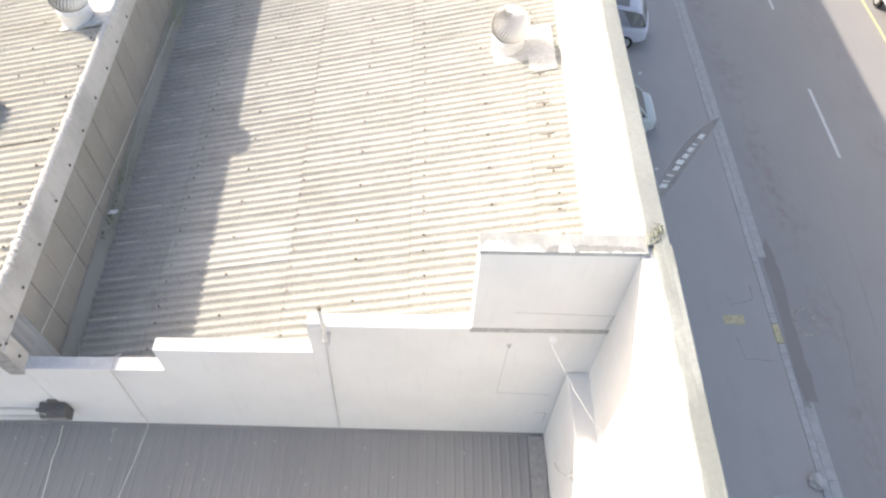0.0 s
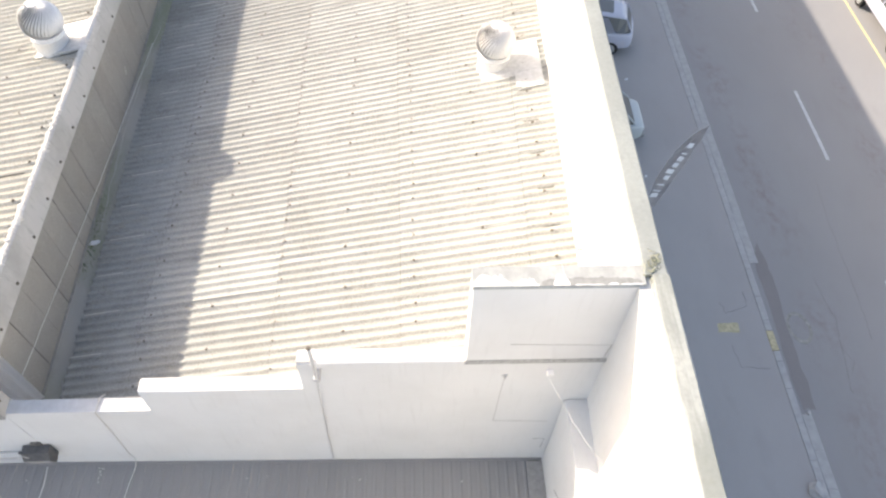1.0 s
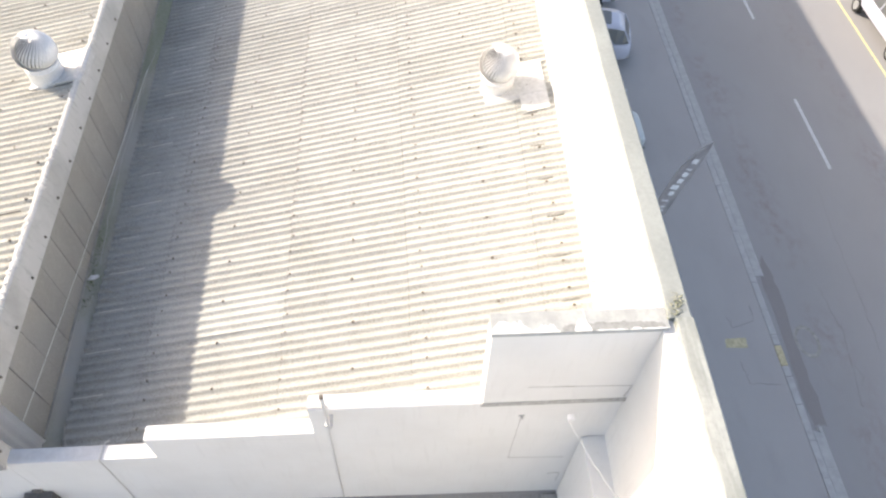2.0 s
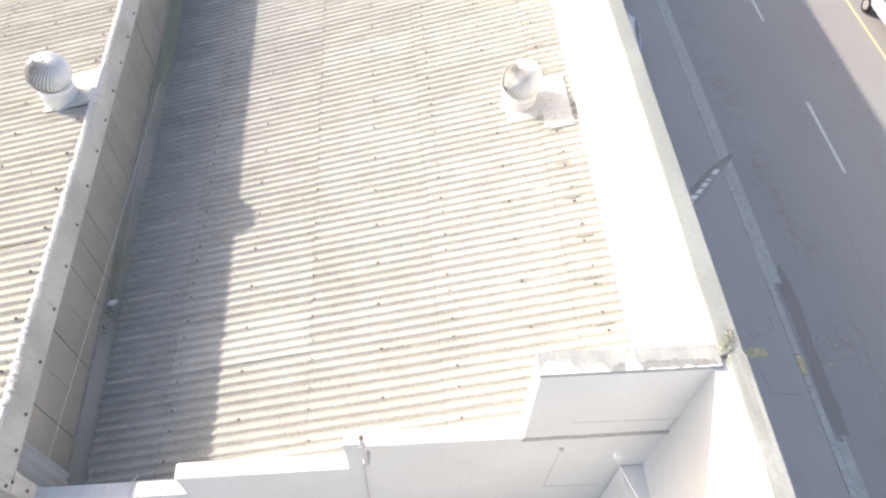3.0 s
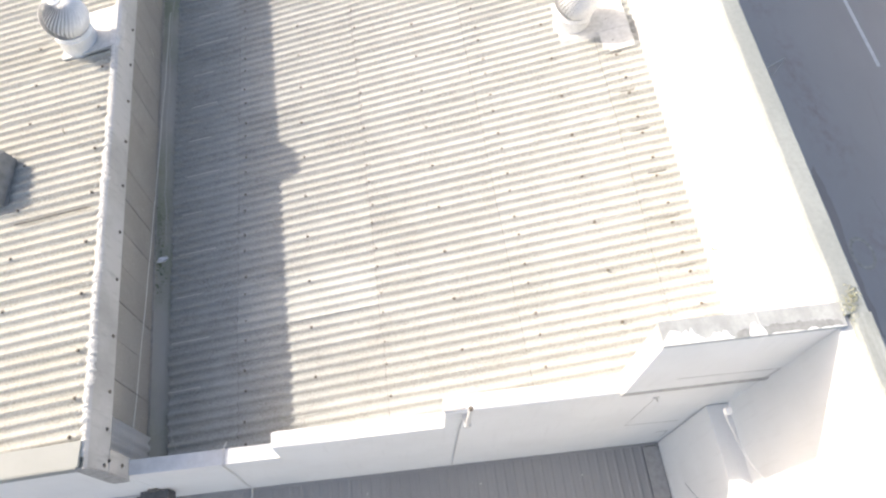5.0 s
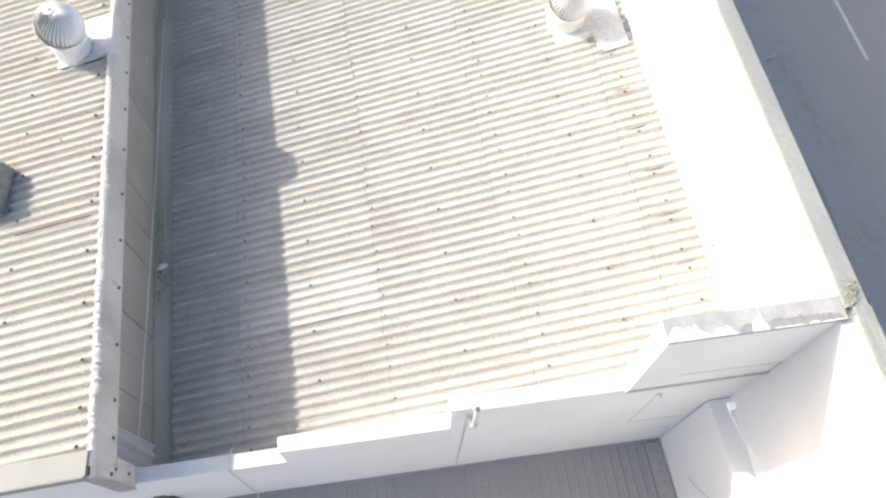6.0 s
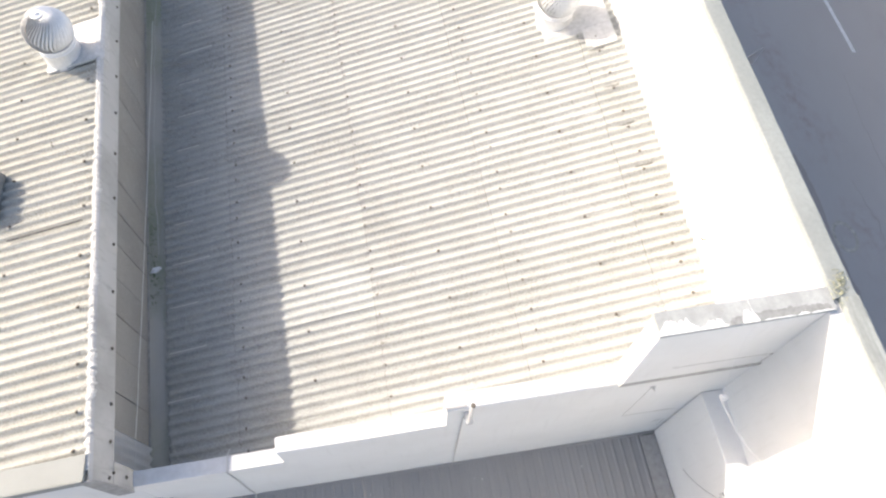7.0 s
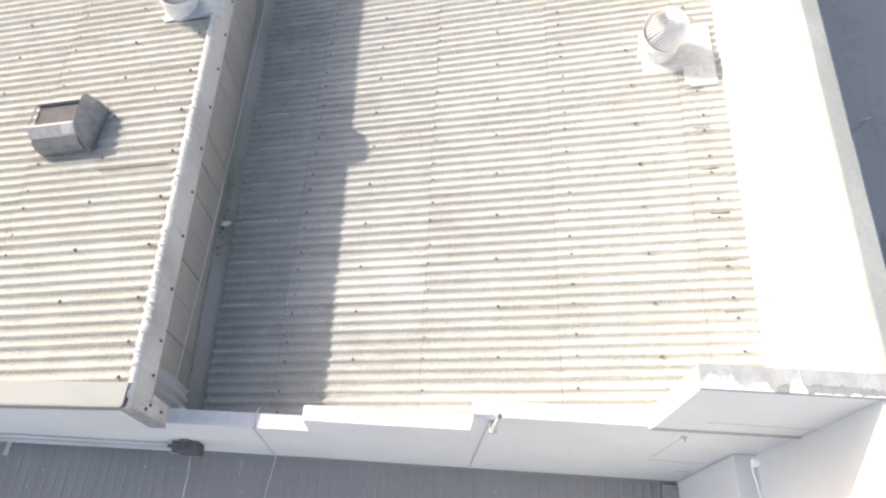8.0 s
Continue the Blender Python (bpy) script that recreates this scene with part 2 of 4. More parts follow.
def empty(name, at, label="", category="", group="", kind=""):
    ob = new(name)
    ob.empty_display_size = 0.2
    ob.matrix_basis = at
    return tagged(ob, label, category, group, kind)


def add_box(bm, x0, x1, y0, y1, z0, z1, bevel=0.0):
    r = bmesh.ops.create_cube(bm, size=1.0, matrix=Matrix.Translation(((x0 + x1) / 2, (y0 + y1) / 2, (z0 + z1) / 2)) @ Matrix.Diagonal((x1 - x0, y1 - y0, z1 - z0, 1)))
    if bevel:
        edges = list({e for v in r["verts"] for e in v.link_edges})
        bmesh.ops.bevel(bm, geom=edges, offset=bevel, segments=2, profile=0.5, affect="EDGES")
    return bm


def box(x0, x1, y0, y1, z0, z1, bevel=0.0):
    return add_box(bmesh.new(), x0, x1, y0, y1, z0, z1, bevel)


def extrude_poly(pts, axis, a, b):
    """A prism: pts are pairs in the two other axes (in order x, y, z), drawn out along axis from a to b."""
    bm = bmesh.new()

    def place(p, w):
        v = list(p)
        v.insert(axis, w)
        return bm.verts.new(v)

    lo, hi = [place(p, a) for p in pts], [place(p, b) for p in pts]
    n = len(pts)
    bm.faces.new(lo)
    bm.faces.new(hi[::-1])
    for i in range(n):
        bm.faces.new((lo[i], lo[(i + 1) % n], hi[(i + 1) % n], hi[i]))
    return bm


def add_tube(bm, pts, radius, sides=8):
    pts = [Vector(p) for p in pts]
    rings = []
    for i, p in enumerate(pts):
        d = (pts[min(i + 1, len(pts) - 1)] - pts[max(i - 1, 0)]).normalized()
        u = d.orthogonal().normalized() if i == 0 else (rings[-1][1] - d * d.dot(rings[-1][1])).normalized()
        w = d.cross(u)
        ring = [bm.verts.new(p + radius * (math.cos(6.28318 * k / sides) * u + math.sin(6.28318 * k / sides) * w)) for k in range(sides)]
        rings.append((ring, u))
    for (a, _), (b, _) in zip(rings, rings[1:]):
        for k in range(sides):
            bm.faces.new((a[k], a[(k + 1) % sides], b[(k + 1) % sides], b[k]))
    bm.faces.new(rings[0][0][::-1])
    bm.faces.new(rings[-1][0])
    return bm


def tube(pts, radius, sides=8):
    return add_tube(bmesh.new(), pts, radius, sides)


def lathe(profile, sides=32):
    """Turned about z: profile holds (radius, z) from bottom to top, closed at both ends."""
    bm = bmesh.new()
    rings = [[bm.verts.new((r * math.cos(6.28318 * k / sides), r * math.sin(6.28318 * k / sides), z)) for k in range(sides)] for r, z in profile]
    for a, b in zip(rings, rings[1:]):
        for k in range(sides):
            bm.faces.new((a[k], a[(k + 1) % sides], b[(k + 1) % sides], b[k]))
    bm.faces.new(rings[0][::-1])
    bm.faces.new(rings[-1])
    return bm


def loft(sections):
    """Skin through closed rings of equal length, capped at both ends."""
    bm = bmesh.new()
    rings = [[bm.verts.new(p) for p in ring] for ring in sections]
    n = len(rings[0])
    for a, b in zip(rings, rings[1:]):
        for k in range(n):
            bm.faces.new((a[k], a[(k + 1) % n], b[(k + 1) % n], b[k]))
    bm.faces.new(rings[0][::-1])
    bm.faces.new(rings[-1])
    return bm


def sag(a, b, drop, n=14, wiggle=0.0, seed=0):
    rnd = random.Random(seed)
    a, b = Vector(a), Vector(b)
    pts = []
    for i in range(n + 1):
        f = i / n
        p = a.lerp(b, f)
        p.z -= drop * 4 * f * (1 - f)
        if 0 < i < n:
            p += Vector((rnd.uniform(-1, 1), rnd.uniform(-1, 1), rnd.uniform(-1, 1))) * wiggle
        pts.append(p)
    return pts


# ---- the lie of the place ----
SLOPE = math.degrees(math.atan(0.232))
PITCH = 0.177
SHEET = 5 * PITCH
STREET_TURN = -2.0
LEFT_TURN = 1.7


# ground, to the horizon
ground = part("ground", box(-600, 600, -600, 600, -0.5, 0.0), M_ROAD)
tagged(ground, "worn grey asphalt of a wide city street", "ground", kind="structure")

STREET_AT = pose(0, 0, 0, 0, 0, STREET_TURN)
pavement = part("pavement", box(4.3, 11.262, -45, 70, -0.02, 0.12), M_YARD, at=STREET_AT)
tagged(pavement, "grey asphalt forecourt between the building and the kerb", "pavement", kind="structure")

# ---- main building ----
FRONT = -1.44
WALL = pose(0, -1.37, 0, 0, 0, -1.0)
THICK = 0.225


def wall_y(x):
    return -1.37 - 0.0175 * x


def wall(name, bm, material, label, at=None):
    return tagged(part(name, bm, material, at=at), label, "wall", kind="structure")


# stepped cross wall between the corrugated roof and the black roof
bm = extrude_poly([(4.0, 3.0), (4.0, 8.73), (-0.45, 8.73), (-0.45, 7.93), (-2.88, 7.93), (-2.88, 7.25), (-5.14, 7.25), (-5.14, 3.0)], 1, 0.0, THICK)
bmesh.ops.bevel(bm, geom=bm.edges[:], offset=0.012, segments=2, affect="EDGES")
wall("wall_stepped", bm, M_WHITE, "white painted masonry wall stepping up along the roof slope", WALL)
bm = extrude_poly([(-5.142, 3.0), (-5.142, 7.2), (-5.3, 8.15), (-14.0, 6.13), (-14.0, 3.0)], 1, 0.0, THICK)
wall("wall_left_gable", bm, M_WHITE, "white painted gable wall below the saw-tooth roof", WALL)
tagged(part("parapet_screed", box(-5.13, -3.66, 0.004, THICK - 0.004, 7.24, 7.2545, 0.002), M_SCREED, at=WALL), "grey bare screed on the lowest step of the white wall", "coping", kind="structure")


def lumpy_bar(x0, x1, y0, y1):
    """A thin slab with a ragged back edge, lying on the raised block."""
    rnd = random.Random(61)
    n = 60
    front = [(x0 + (x1 - x0) * k / n, y0 + rnd.uniform(0, 0.006)) for k in range(n + 1)]
    back = [(x0 + (x1 - x0) * k / n, y1 + rnd.uniform(-0.02, 0.012) - 0.05 * abs(2 * k / n - 1) ** 4) for k in range(n, -1, -1)]
    return extrude_poly(front + back, 2, 10.655, 10.6725)


# upper block of the cross wall
wall("wall_upper_block", box(1.9, 3.93, -0.035, THICK, 8.80, 10.60, 0.004), M_WHITE, "white painted raised block of wall beside the parapet", WALL)
wall("upper_block_coping", box(1.89, 3.93, -0.038, THICK + 0.02, 10.602, 10.67, 0.004), M_COPING_PALE, "grey weathered flaking coping on the raised wall block", WALL)
tagged(part("coping_scar", lumpy_bar(2.70, 3.88, -0.036, 0.075), M_SCAR, at=WALL), "grey scar of lost mortar in the coping", "coping", kind="structure")
rnd = random.Random(14)
for x0, x1, deep in ((1.885, 2.34, 0.135), (2.35, 2.67, 0.085), (2.84, 3.03, 0.12), (3.08, 3.44, 0.016), (3.47, 3.60, 0.026), (3.62, 3.9, 0.016)):
    n = max(12, int((x1 - x0) / 0.011))
    d, back = deep * 0.7, []
    for k in range(n, -1, -1):
        d = min(deep * 1.25, max(0.006, d + rnd.gauss(0, 0.17) * deep + 0.15 * (deep - d)))
        ends = min(1.0, 0.25 + 3.0 * min(k, n - k) / n)
        back.append((x0 + (x1 - x0) * k / n + rnd.uniform(-0.002, 0.002), -0.039 + d * ends + rnd.uniform(0, 0.007)))
    edge = [(x0 + (x1 - x0) * k / n, -0.039 + rnd.uniform(0, 0.005)) for k in range(n + 1)]
    tagged(part("paint_flake", extrude_poly(edge + back, 2, 10.66, 10.674), M_WHITE, at=WALL), "remains of white paint along the grey coping", "paint remains", "paint remains on the coping", "structure")

# facade with its parapet on the street side
FACADE = pose(0, 0, 0, 0, 0, -1.95)
facade = tagged(part("wall_facade", box(3.9, 4.225, -30, 12, 0.0, 10.62, 0.0), M_WHITE, at=FACADE), "white painted facade and parapet along the street", "wall", kind="structure")


def lumpy_strip(x0, x1, y0, y1, z0, z1, step, rag, seed):
    """A worn mortar strip along y with a ragged inner edge and an uneven top."""
    rnd = random.Random(seed)
    bm = bmesh.new()
    rows = []
    n = int((y1 - y0) / step)
    drift = 0.0
    for i in range(n + 1):
        y = y0 + (y1 - y0) * i / n
        drift = 0.8 * drift + rnd.uniform(-rag, rag)
        a = x0 + drift
        h = z1 + rnd.uniform(-0.004, 0.004)
        prof = [(a, z0), (a + 0.004, h - 0.008), (a + 0.02, h), ((a + x1) / 2, h + 0.002), (x1 - 0.02, h), (x1, h - 0.016), (x1, z0)]
        rows.append([bm.verts.new((x, y, z)) for x, z in prof])
    for a, b in zip(rows, rows[1:]):
        for k in range(6):
            bm.faces.new((a[k], a[k + 1], b[k + 1], b[k]))
        bm.faces.new((a[6], a[0], b[0], b[6]))
    bm.faces.new(rows[0])
    bm.faces.new(rows[-1][::-1])
    return bm


tagged(part("facade_coping", lumpy_strip(3.974, 4.250, -1.22, 12, 10.62, 10.70, 0.35, 0.006, 3), M_COPING, at=FACADE), "grey weathered concrete coping on the street parapet", "coping", kind="structure")
tagged(part("facade_coping_near", lumpy_strip(4.04, 4.275, -30, -1.22, 10.615, 10.70, 0.12, 0.014, 8), M_COPING_NEAR, at=FACADE), "ragged grey mortar coping on the white parapet", "coping", kind="structure")
tagged(part("wall_facade_far", box(3.9, 4.24, 12.002, 60, 0.0, 9.7, 0.0), M_WHITE, at=FACADE), "lower white facade further along the street", "wall", kind="structure")
bm = box(3.5, 3.9, -30, FRONT - 0.002, 3.0, 7.4, 0.01)
wall("wall_thick_base", bm, M_WHITE, "thicker white base of the parapet above the black roof")

# main corrugated roof
ROOF = pose(0, 0, 7.235, 0, -SLOPE, 0)
roof_main = empty("roof_main", ROOF, "weathered beige corrugated fibre cement roof", "roof", kind="structure")


def sheet_mesh(name, length, waves, material, lift=0.019, side=0.008, thick=0.008, start=-3.0):
    """A corrugated sheet: local x runs up the slope from 0, y across the waves. Faces smooth, cut ends crisp."""
    n = int(waves * 12)
    bm = bmesh.new()

    def wave(y):
        a = 2 * math.pi * y / PITCH
        return 0.0248 * math.cos(a) + 0.0035 * math.cos(2 * a) - 0.0012 * math.cos(3 * a)

    def row(x, drop):
        out = []
        for i in range(n + 1):
            y = (i / 12 + start) * PITCH
            z = wave(y) + lift * (1 - x / length) + side * (1 - i / n)
            out.append(bm.verts.new((x, y, z - drop)))
        return out

    def strip(a, b, smooth, slot=0):
        for i in range(len(a) - 1):
            f = bm.faces.new((a[i], b[i], b[i + 1], a[i + 1]))
            f.smooth, f.material_index = smooth, slot

    strip(row(0, 0), row(0.008, 0), True, 1)
    strip(row(0.008, 0), row(length, 0), True)
    strip(row(length, thick), row(0, thick), True)
    strip(row(0, thick), row(0, 0), False, 1)
    strip(row(length, 0), row(length, thick), False)
    for i in (0, n):
        y = (i / 12 + start) * PITCH
        z = wave(y) + side * (1 - i / n)
        q = [bm.verts.new(p) for p in ((0, y, z + lift), (length, y, z), (length, y, z - thick), (0, y, z + lift - thick))]
        bm.faces.new(q if i == 0 else q[::-1])
    me = bpy.data.meshes.new(name)
    bm.normal_update()
    for f in bm.faces:
        f.normal_flip()
    bm.to_mesh(me)
    bm.free()
    me.materials.append(material)
    me.materials.append(M_EDGE)
    return me


def bolt_mesh():
    bm = lathe([(0.029, 0.0), (0.029, 0.006), (0.019, 0.010), (0.017, 0.022), (0.008, 0.027)], 8)
    return bm_mesh("roof_bolt", bm, M_BOLT)


BOLT = bolt_mesh()


def lay_roof(parent, courses, rows, y0, material, bolts, far, fan=0.0, stretch=1.0, splay=0.0):
    """Courses of sheets, eave to ridge; splay turns the near rows towards the front wall, less and less with distance."""
    rnd = random.Random(5)

    def turn(y):
        return splay * min(1.0, max(0.0, 1.0 - y / 6.0))

    for u0, u1 in courses:
        me = sheet_mesh("roof_sheet", u1 - u0, 5.8, material)
        for j in range(*rows):
            y = (y0 + j * SHEET + PITCH) * stretch
            at = pose(u0 + fan * (y0 + j * SHEET) + rnd.uniform(-0.012, 0.012), y + turn(y) * u0, rnd.uniform(-0.001, 0.002), 0, 0, math.degrees(turn(y)) + rnd.uniform(-0.12, 0.12))
            part("roof_sheet", me, None, parent, at=at @ Matrix.Diagonal((1, stretch, 1, 1)))
    for u, offs in bolts:
        for j in range(rows[0], rows[1]):
            for off in offs:
                y = (y0 + j * SHEET + off) * stretch
                y += turn(y) * u
                if far[0] < y < far[1] and rnd.random() > 0.03:
                    part("roof_bolt", BOLT, None, parent, at=pose(u + rnd.uniform(-0.02, 0.02), y + rnd.uniform(-0.012, 0.012), 0.036, rnd.uniform(-14, 14), rnd.uniform(-14, 14), 0))


SPLAY = -0.014
lay_roof(roof_main, [(-3.85, -1.05), (-1.27, 1.25), (1.0, 4.0)], (-1, 30), -0.024, M_ROOF,
         [(-3.70, (0.0, 0.354)), (-2.47, (0.0,)), (-1.22, (0.0, 0.354)), (0.0, (0.0,)), (1.27, (0.0, 0.354)), (2.54, (-0.05,)), (3.715, (0.0, 0.531))], (-0.9, 14.5), splay=SPLAY)
lay_roof(roof_main, [(-5.13, -3.4)], (-1, 30), -0.024, M_ROOF, [], (0, 0), fan=-0.028, splay=SPLAY)
lay_roof(roof_main, [(3.24, 4.08)], (-1, 30), -0.024, M_ROOF, [], (0, 0), fan=0.033, splay=SPLAY)
part("roof_sheet", sheet_mesh("roof_sheet", 2.64, 5.2, M_NEW), None, roof_main, "newer clean pale sheet", at=pose(-3.865, 9 * PITCH + 0.01, 0.007, 0, 0, -0.55))


def lap_gap_shade():
    """The dark gap under a lap: a sliver with that shade in its colour, which widens and rises towards the end of the
    sheet.
    """
    bm = bmesh.new()
    rows = [[bm.verts.new((u, y * w, z)) for y, z in ((-1.0, -0.02), (-0.5, h), (1.0, h * 0.8), (1.2, -0.02))] for u, w, h in ((0.0, 0.002, 0.003), (0.16, 0.006, 0.006), (0.30, 0.011, 0.009))]
    for a, b in zip(rows, rows[1:]):
        for k in range(3):
            bm.faces.new((a[k], b[k], b[k + 1], a[k + 1]))
    bm.faces.new(rows[0])
    bm.faces.new(rows[2][::-1])
    bmesh.ops.recalc_face_normals(bm, faces=bm.faces)
    return bm


strip = bm_mesh("lap_gap_shade", lap_gap_shade(), M_GAP)
bead = bm_mesh("lap_bead", tube(sag((0.0, 0.0, 0.0), (0.72, -0.012, 0.001), 0.0, 12, 0.003, 6), 0.011, 6), M_MORTAR)
for j in range(0, 15):
    rnd = random.Random(400 + j)
    part("lap_gap_shade", strip, None, roof_main, at=pose(3.55 + rnd.uniform(-0.04, 0.04), 0.59 + 0.882 * j + rnd.uniform(-0.015, 0.015), 0.016, 0, 0, rnd.uniform(-3, 3)))
    part("lap_bead", bead, None, roof_main, at=pose(-5.13 + 0.028 * j, 0.26 + 0.88 * j, 0.042) @ Matrix.Diagonal((rnd.uniform(0.5, 1.1), 1, 0.6, 1)))
tagged(part("roof_boarding", box(-5.3, 3.85, -1.12, 27, -0.16, -0.06), M_DULL, at=ROOF), "dark underside boarding below the corrugated roof", "roof", kind="structure")

# left roof of the saw-tooth, with its ridge cap and clad drop
LEFT_SLOPE = math.degrees(math.atan(0.195))
LEFT = pose(-5.29, 0, 8.29, 0, 0, LEFT_TURN) @ pose(0, 0, 0, 0, -LEFT_SLOPE, 0)
roof_left = empty("roof_left", LEFT, "warm beige corrugated fibre cement saw-tooth roof", "roof", kind="structure")
LEFT_COURSES = [(-7.6, -5.0), (-5.3, -2.7), (-2.95, 0.03)]
lay_roof(roof_left, LEFT_COURSES, (0, 27), 0.0, M_ROOF_L,
         [(-0.22, (0.354,)), (-1.53, (0.354,)), (-2.78, (0.354, 0.708)), (-4.05, (0.354,)), (-5.2, (0.354, 0.708))], (-0.95, 15.5), stretch=1.012, splay=-0.012)
for (u0, u1), cut in zip(LEFT_COURSES, (2.0, 1.3, 0.55)):
    part("roof_sheet", sheet_mesh("roof_sheet", u1 - u0, 5.8 - cut, M_ROOF_L, start=cut - 3.0), None, roof_left, at=pose(u0, 1.012 * (PITCH - SHEET) - 0.012 * u0, 0.0, 0, 0, -0.69) @ Matrix.Diagonal((1, 1.012, 1, 1)))
part("roof_bolt", BOLT, None, roof_left, at=pose(-0.19, -0.353, 0.036))
part("roof_bolt", BOLT, None, roof_left, at=pose(-0.22, -0.885, 0.036))
SAW = pose(-5.29, 0, 0, 0, 0, LEFT_TURN)
tagged(part("roof_boarding_left", box(-8.6, -0.05, -1.2, 24, -0.16, -0.06), M_DULL, at=LEFT), "dark underside boarding below the left roof", "roof", kind="structure")

saw_wall = empty("wall_sawtooth", SAW, "grey fibre cement cladding below the saw-tooth ridge", "wall", kind="structure")
panel = bm_mesh("cladding_panel", box(-0.02, 0.0, -0.321, 0.321, 5.6, 8.2, 0.003), M_SAW)
for j in range(-2, 36):
    part("cladding_panel", panel, None, saw_wall, at=pose(random.Random(j).uniform(-0.004, 0.004) - 0.05, 0.4875 + j * 0.655, 0, 0, 0, random.Random(j + 90).uniform(-0.3, 0.3)))
part("backing", box(-0.3, -0.085, -1.2, 24, 3.0, 8.1), M_GUTTER, saw_wall)

cap = empty("ridge_cap", SAW, "pale grey painted ridge flashing in lengths", "flashing", kind="structure")
CAP = [(0.0, 8.345), (0.035, 8.375), (0.075, 8.35), (0.152, 7.885), (0.140, 7.88), (0.062, 8.335), (0.032, 8.355), (0.0, 8.325)]
for j in range(11):
    y0 = -1.339 + j * 2.4
    bm = extrude_poly([(x, z + 0.003 * (j % 2)) for x, z in CAP], 1, y0, y0 + 2.42)
    part("cap_length", bm, M_CAP, cap)
for j in range(18):
    part("cap_bolt", BOLT, None, cap, at=pose(0.138, -0.25 + 0.895 * j + random.Random(j).uniform(-0.03, 0.03), 7.985, 0, 80, 0))
for x, y, z in ((0.138, -0.77, 7.99), (0.136, -1.27, 8.0), (0.150, -1.19, 7.90), (0.162, -1.19, 7.5)):
    part("cap_bolt", BOLT, None, cap, at=pose(x, y, z, 0, 80, 0))

# black roof in the foreground
black_roof = empty("roof_black", pose(0, -1.37, 4.90, 0, 0, -1.0) @ pose(0, 0, 0, 0, 2.0, 0), "faded black ribbed steel roof", "roof", kind="structure")


def ibr_mesh(length):
    """Four narrow trapezoid ribs across 0.686 m."""
    prof = []
    for k in range(4):
        c = 0.0858 + k * 0.1715
        prof += [(c - 0.034, 0.0), (c - 0.016, 0.012), (c + 0.016, 0.012), (c + 0.034, 0.0)]
    prof = [(0.0, 0.0)] + prof + [(0.70, 0.0)]
    bm = bmesh.new()
    a = [bm.verts.new((x, 0, z)) for x, z in prof]
    b = [bm.verts.new((x, -length, z)) for x, z in prof]
    c = [bm.verts.new((x, 0, z - 0.004)) for x, z in prof]
    d = [bm.verts.new((x, -length, z - 0.004)) for x, z in prof]
    for i in range(len(prof) - 1):
        bm.faces.new((a[i], a[i + 1], b[i + 1], b[i]))
        bm.faces.new((c[i], d[i], d[i + 1], c[i + 1]))
        bm.faces.new((a[i], c[i], c[i + 1], a[i + 1]))
        bm.faces.new((b[i], b[i + 1], d[i + 1], d[i]))
    bm.faces.new((a[0], b[0], d[0], c[0]))
    bm.faces.new((a[-1], c[-1], d[-1], b[-1]))
    return bm_mesh("steel_sheet", bm, M_BLACK)


IBR = ibr_mesh(14.0)
for j in range(18):
    part("steel_sheet", IBR, None, black_roof, at=pose(3.25 - 0.686 * (j + 1), -0.01, 0.002 * (j % 2)))
part("backing", box(-12, 3.49, -14.0, -0.02, -0.2, -0.03), M_DIRT, black_roof)

# ---- saw-tooth valley ----
tagged(part("gutter", box(-0.07, 0.34, -1.02, 24, 5.72, 6.056), M_BED, at=SAW), "dirty dark valley gutter with moss", "gutter", kind="structure")
part("bottom_bead", box(-0.045, -0.018, -1.1, 23, 6.04, 6.08, 0.006), M_DULL, saw_wall, "thin pale sealing bead")


def corrugated_patch():
    bm = bmesh.new()
    rows = []
    for z in (6.07, 7.9):
        rows.append([bm.verts.new((-0.012 + 0.022 * math.cos(i * 0.71), -1.16 + i * 0.02, z)) for i in range(36)])
    a, b = rows
    for i in range(35):
        bm.faces.new((a[i], a[i + 1], b[i + 1], b[i])).smooth = True
    bmesh.ops.solidify(bm, geom=bm.faces[:], thickness=0.006)
    return bm


part("end_sheet", corrugated_patch(), M_WHITE, saw_wall, "short pale corrugated closing sheet")
part("cap_end", extrude_poly([(-0.10, 8.36), (0.04, 8.385), (0.085, 8.36), (0.162, 7.90), (0.162, 7.2), (-0.06, 7.2), (-0.08, 7.4)], 1, -1.36, -1.34), M_DULL, cap, "grey folded end plate")
part("cap_apron", box(0.142, 0.16, -1.34, -1.03, 7.22, 7.90, 0.004), M_CAP, cap)


def ridge_bead():
    """Rough mortar pressed over the sheet ends along the ridge."""
    rnd = random.Random(21)
    bm = bmesh.new()
    rows = []
    n = 640
    drift = 0.0
    for i in range(n + 1):
        y = -1.2 + i * 0.036
        wave = 0.003 * math.cos(2 * math.pi * y / (1.012 * PITCH))
        drift = 0.85 * drift + rnd.uniform(-0.009, 0.009)
        r = 0.036 + rnd.uniform(-0.013, 0.013) + 0.4 * drift
        cx = 0.004 + rnd.uniform(-0.011, 0.011) + drift
        rows.append([bm.verts.new((cx + r * 1.5 * math.cos(a), y, 8.345 + wave + r * math.sin(a))) for a in (0.0, 0.8, 1.6, 2.4, 3.2, 4.3, 5.3)])
    for a, b in zip(rows, rows[1:]):
        for k in range(7):
            bm.faces.new((a[k], a[(k + 1) % 7], b[(k + 1) % 7], b[k]))
    bm.faces.new(rows[0])
    bm.faces.new(rows[-1][::-1])
    return bm


part("ridge_mortar", ridge_bead(), M_BEAD, cap, "rough pale mortar along the sheet ends")

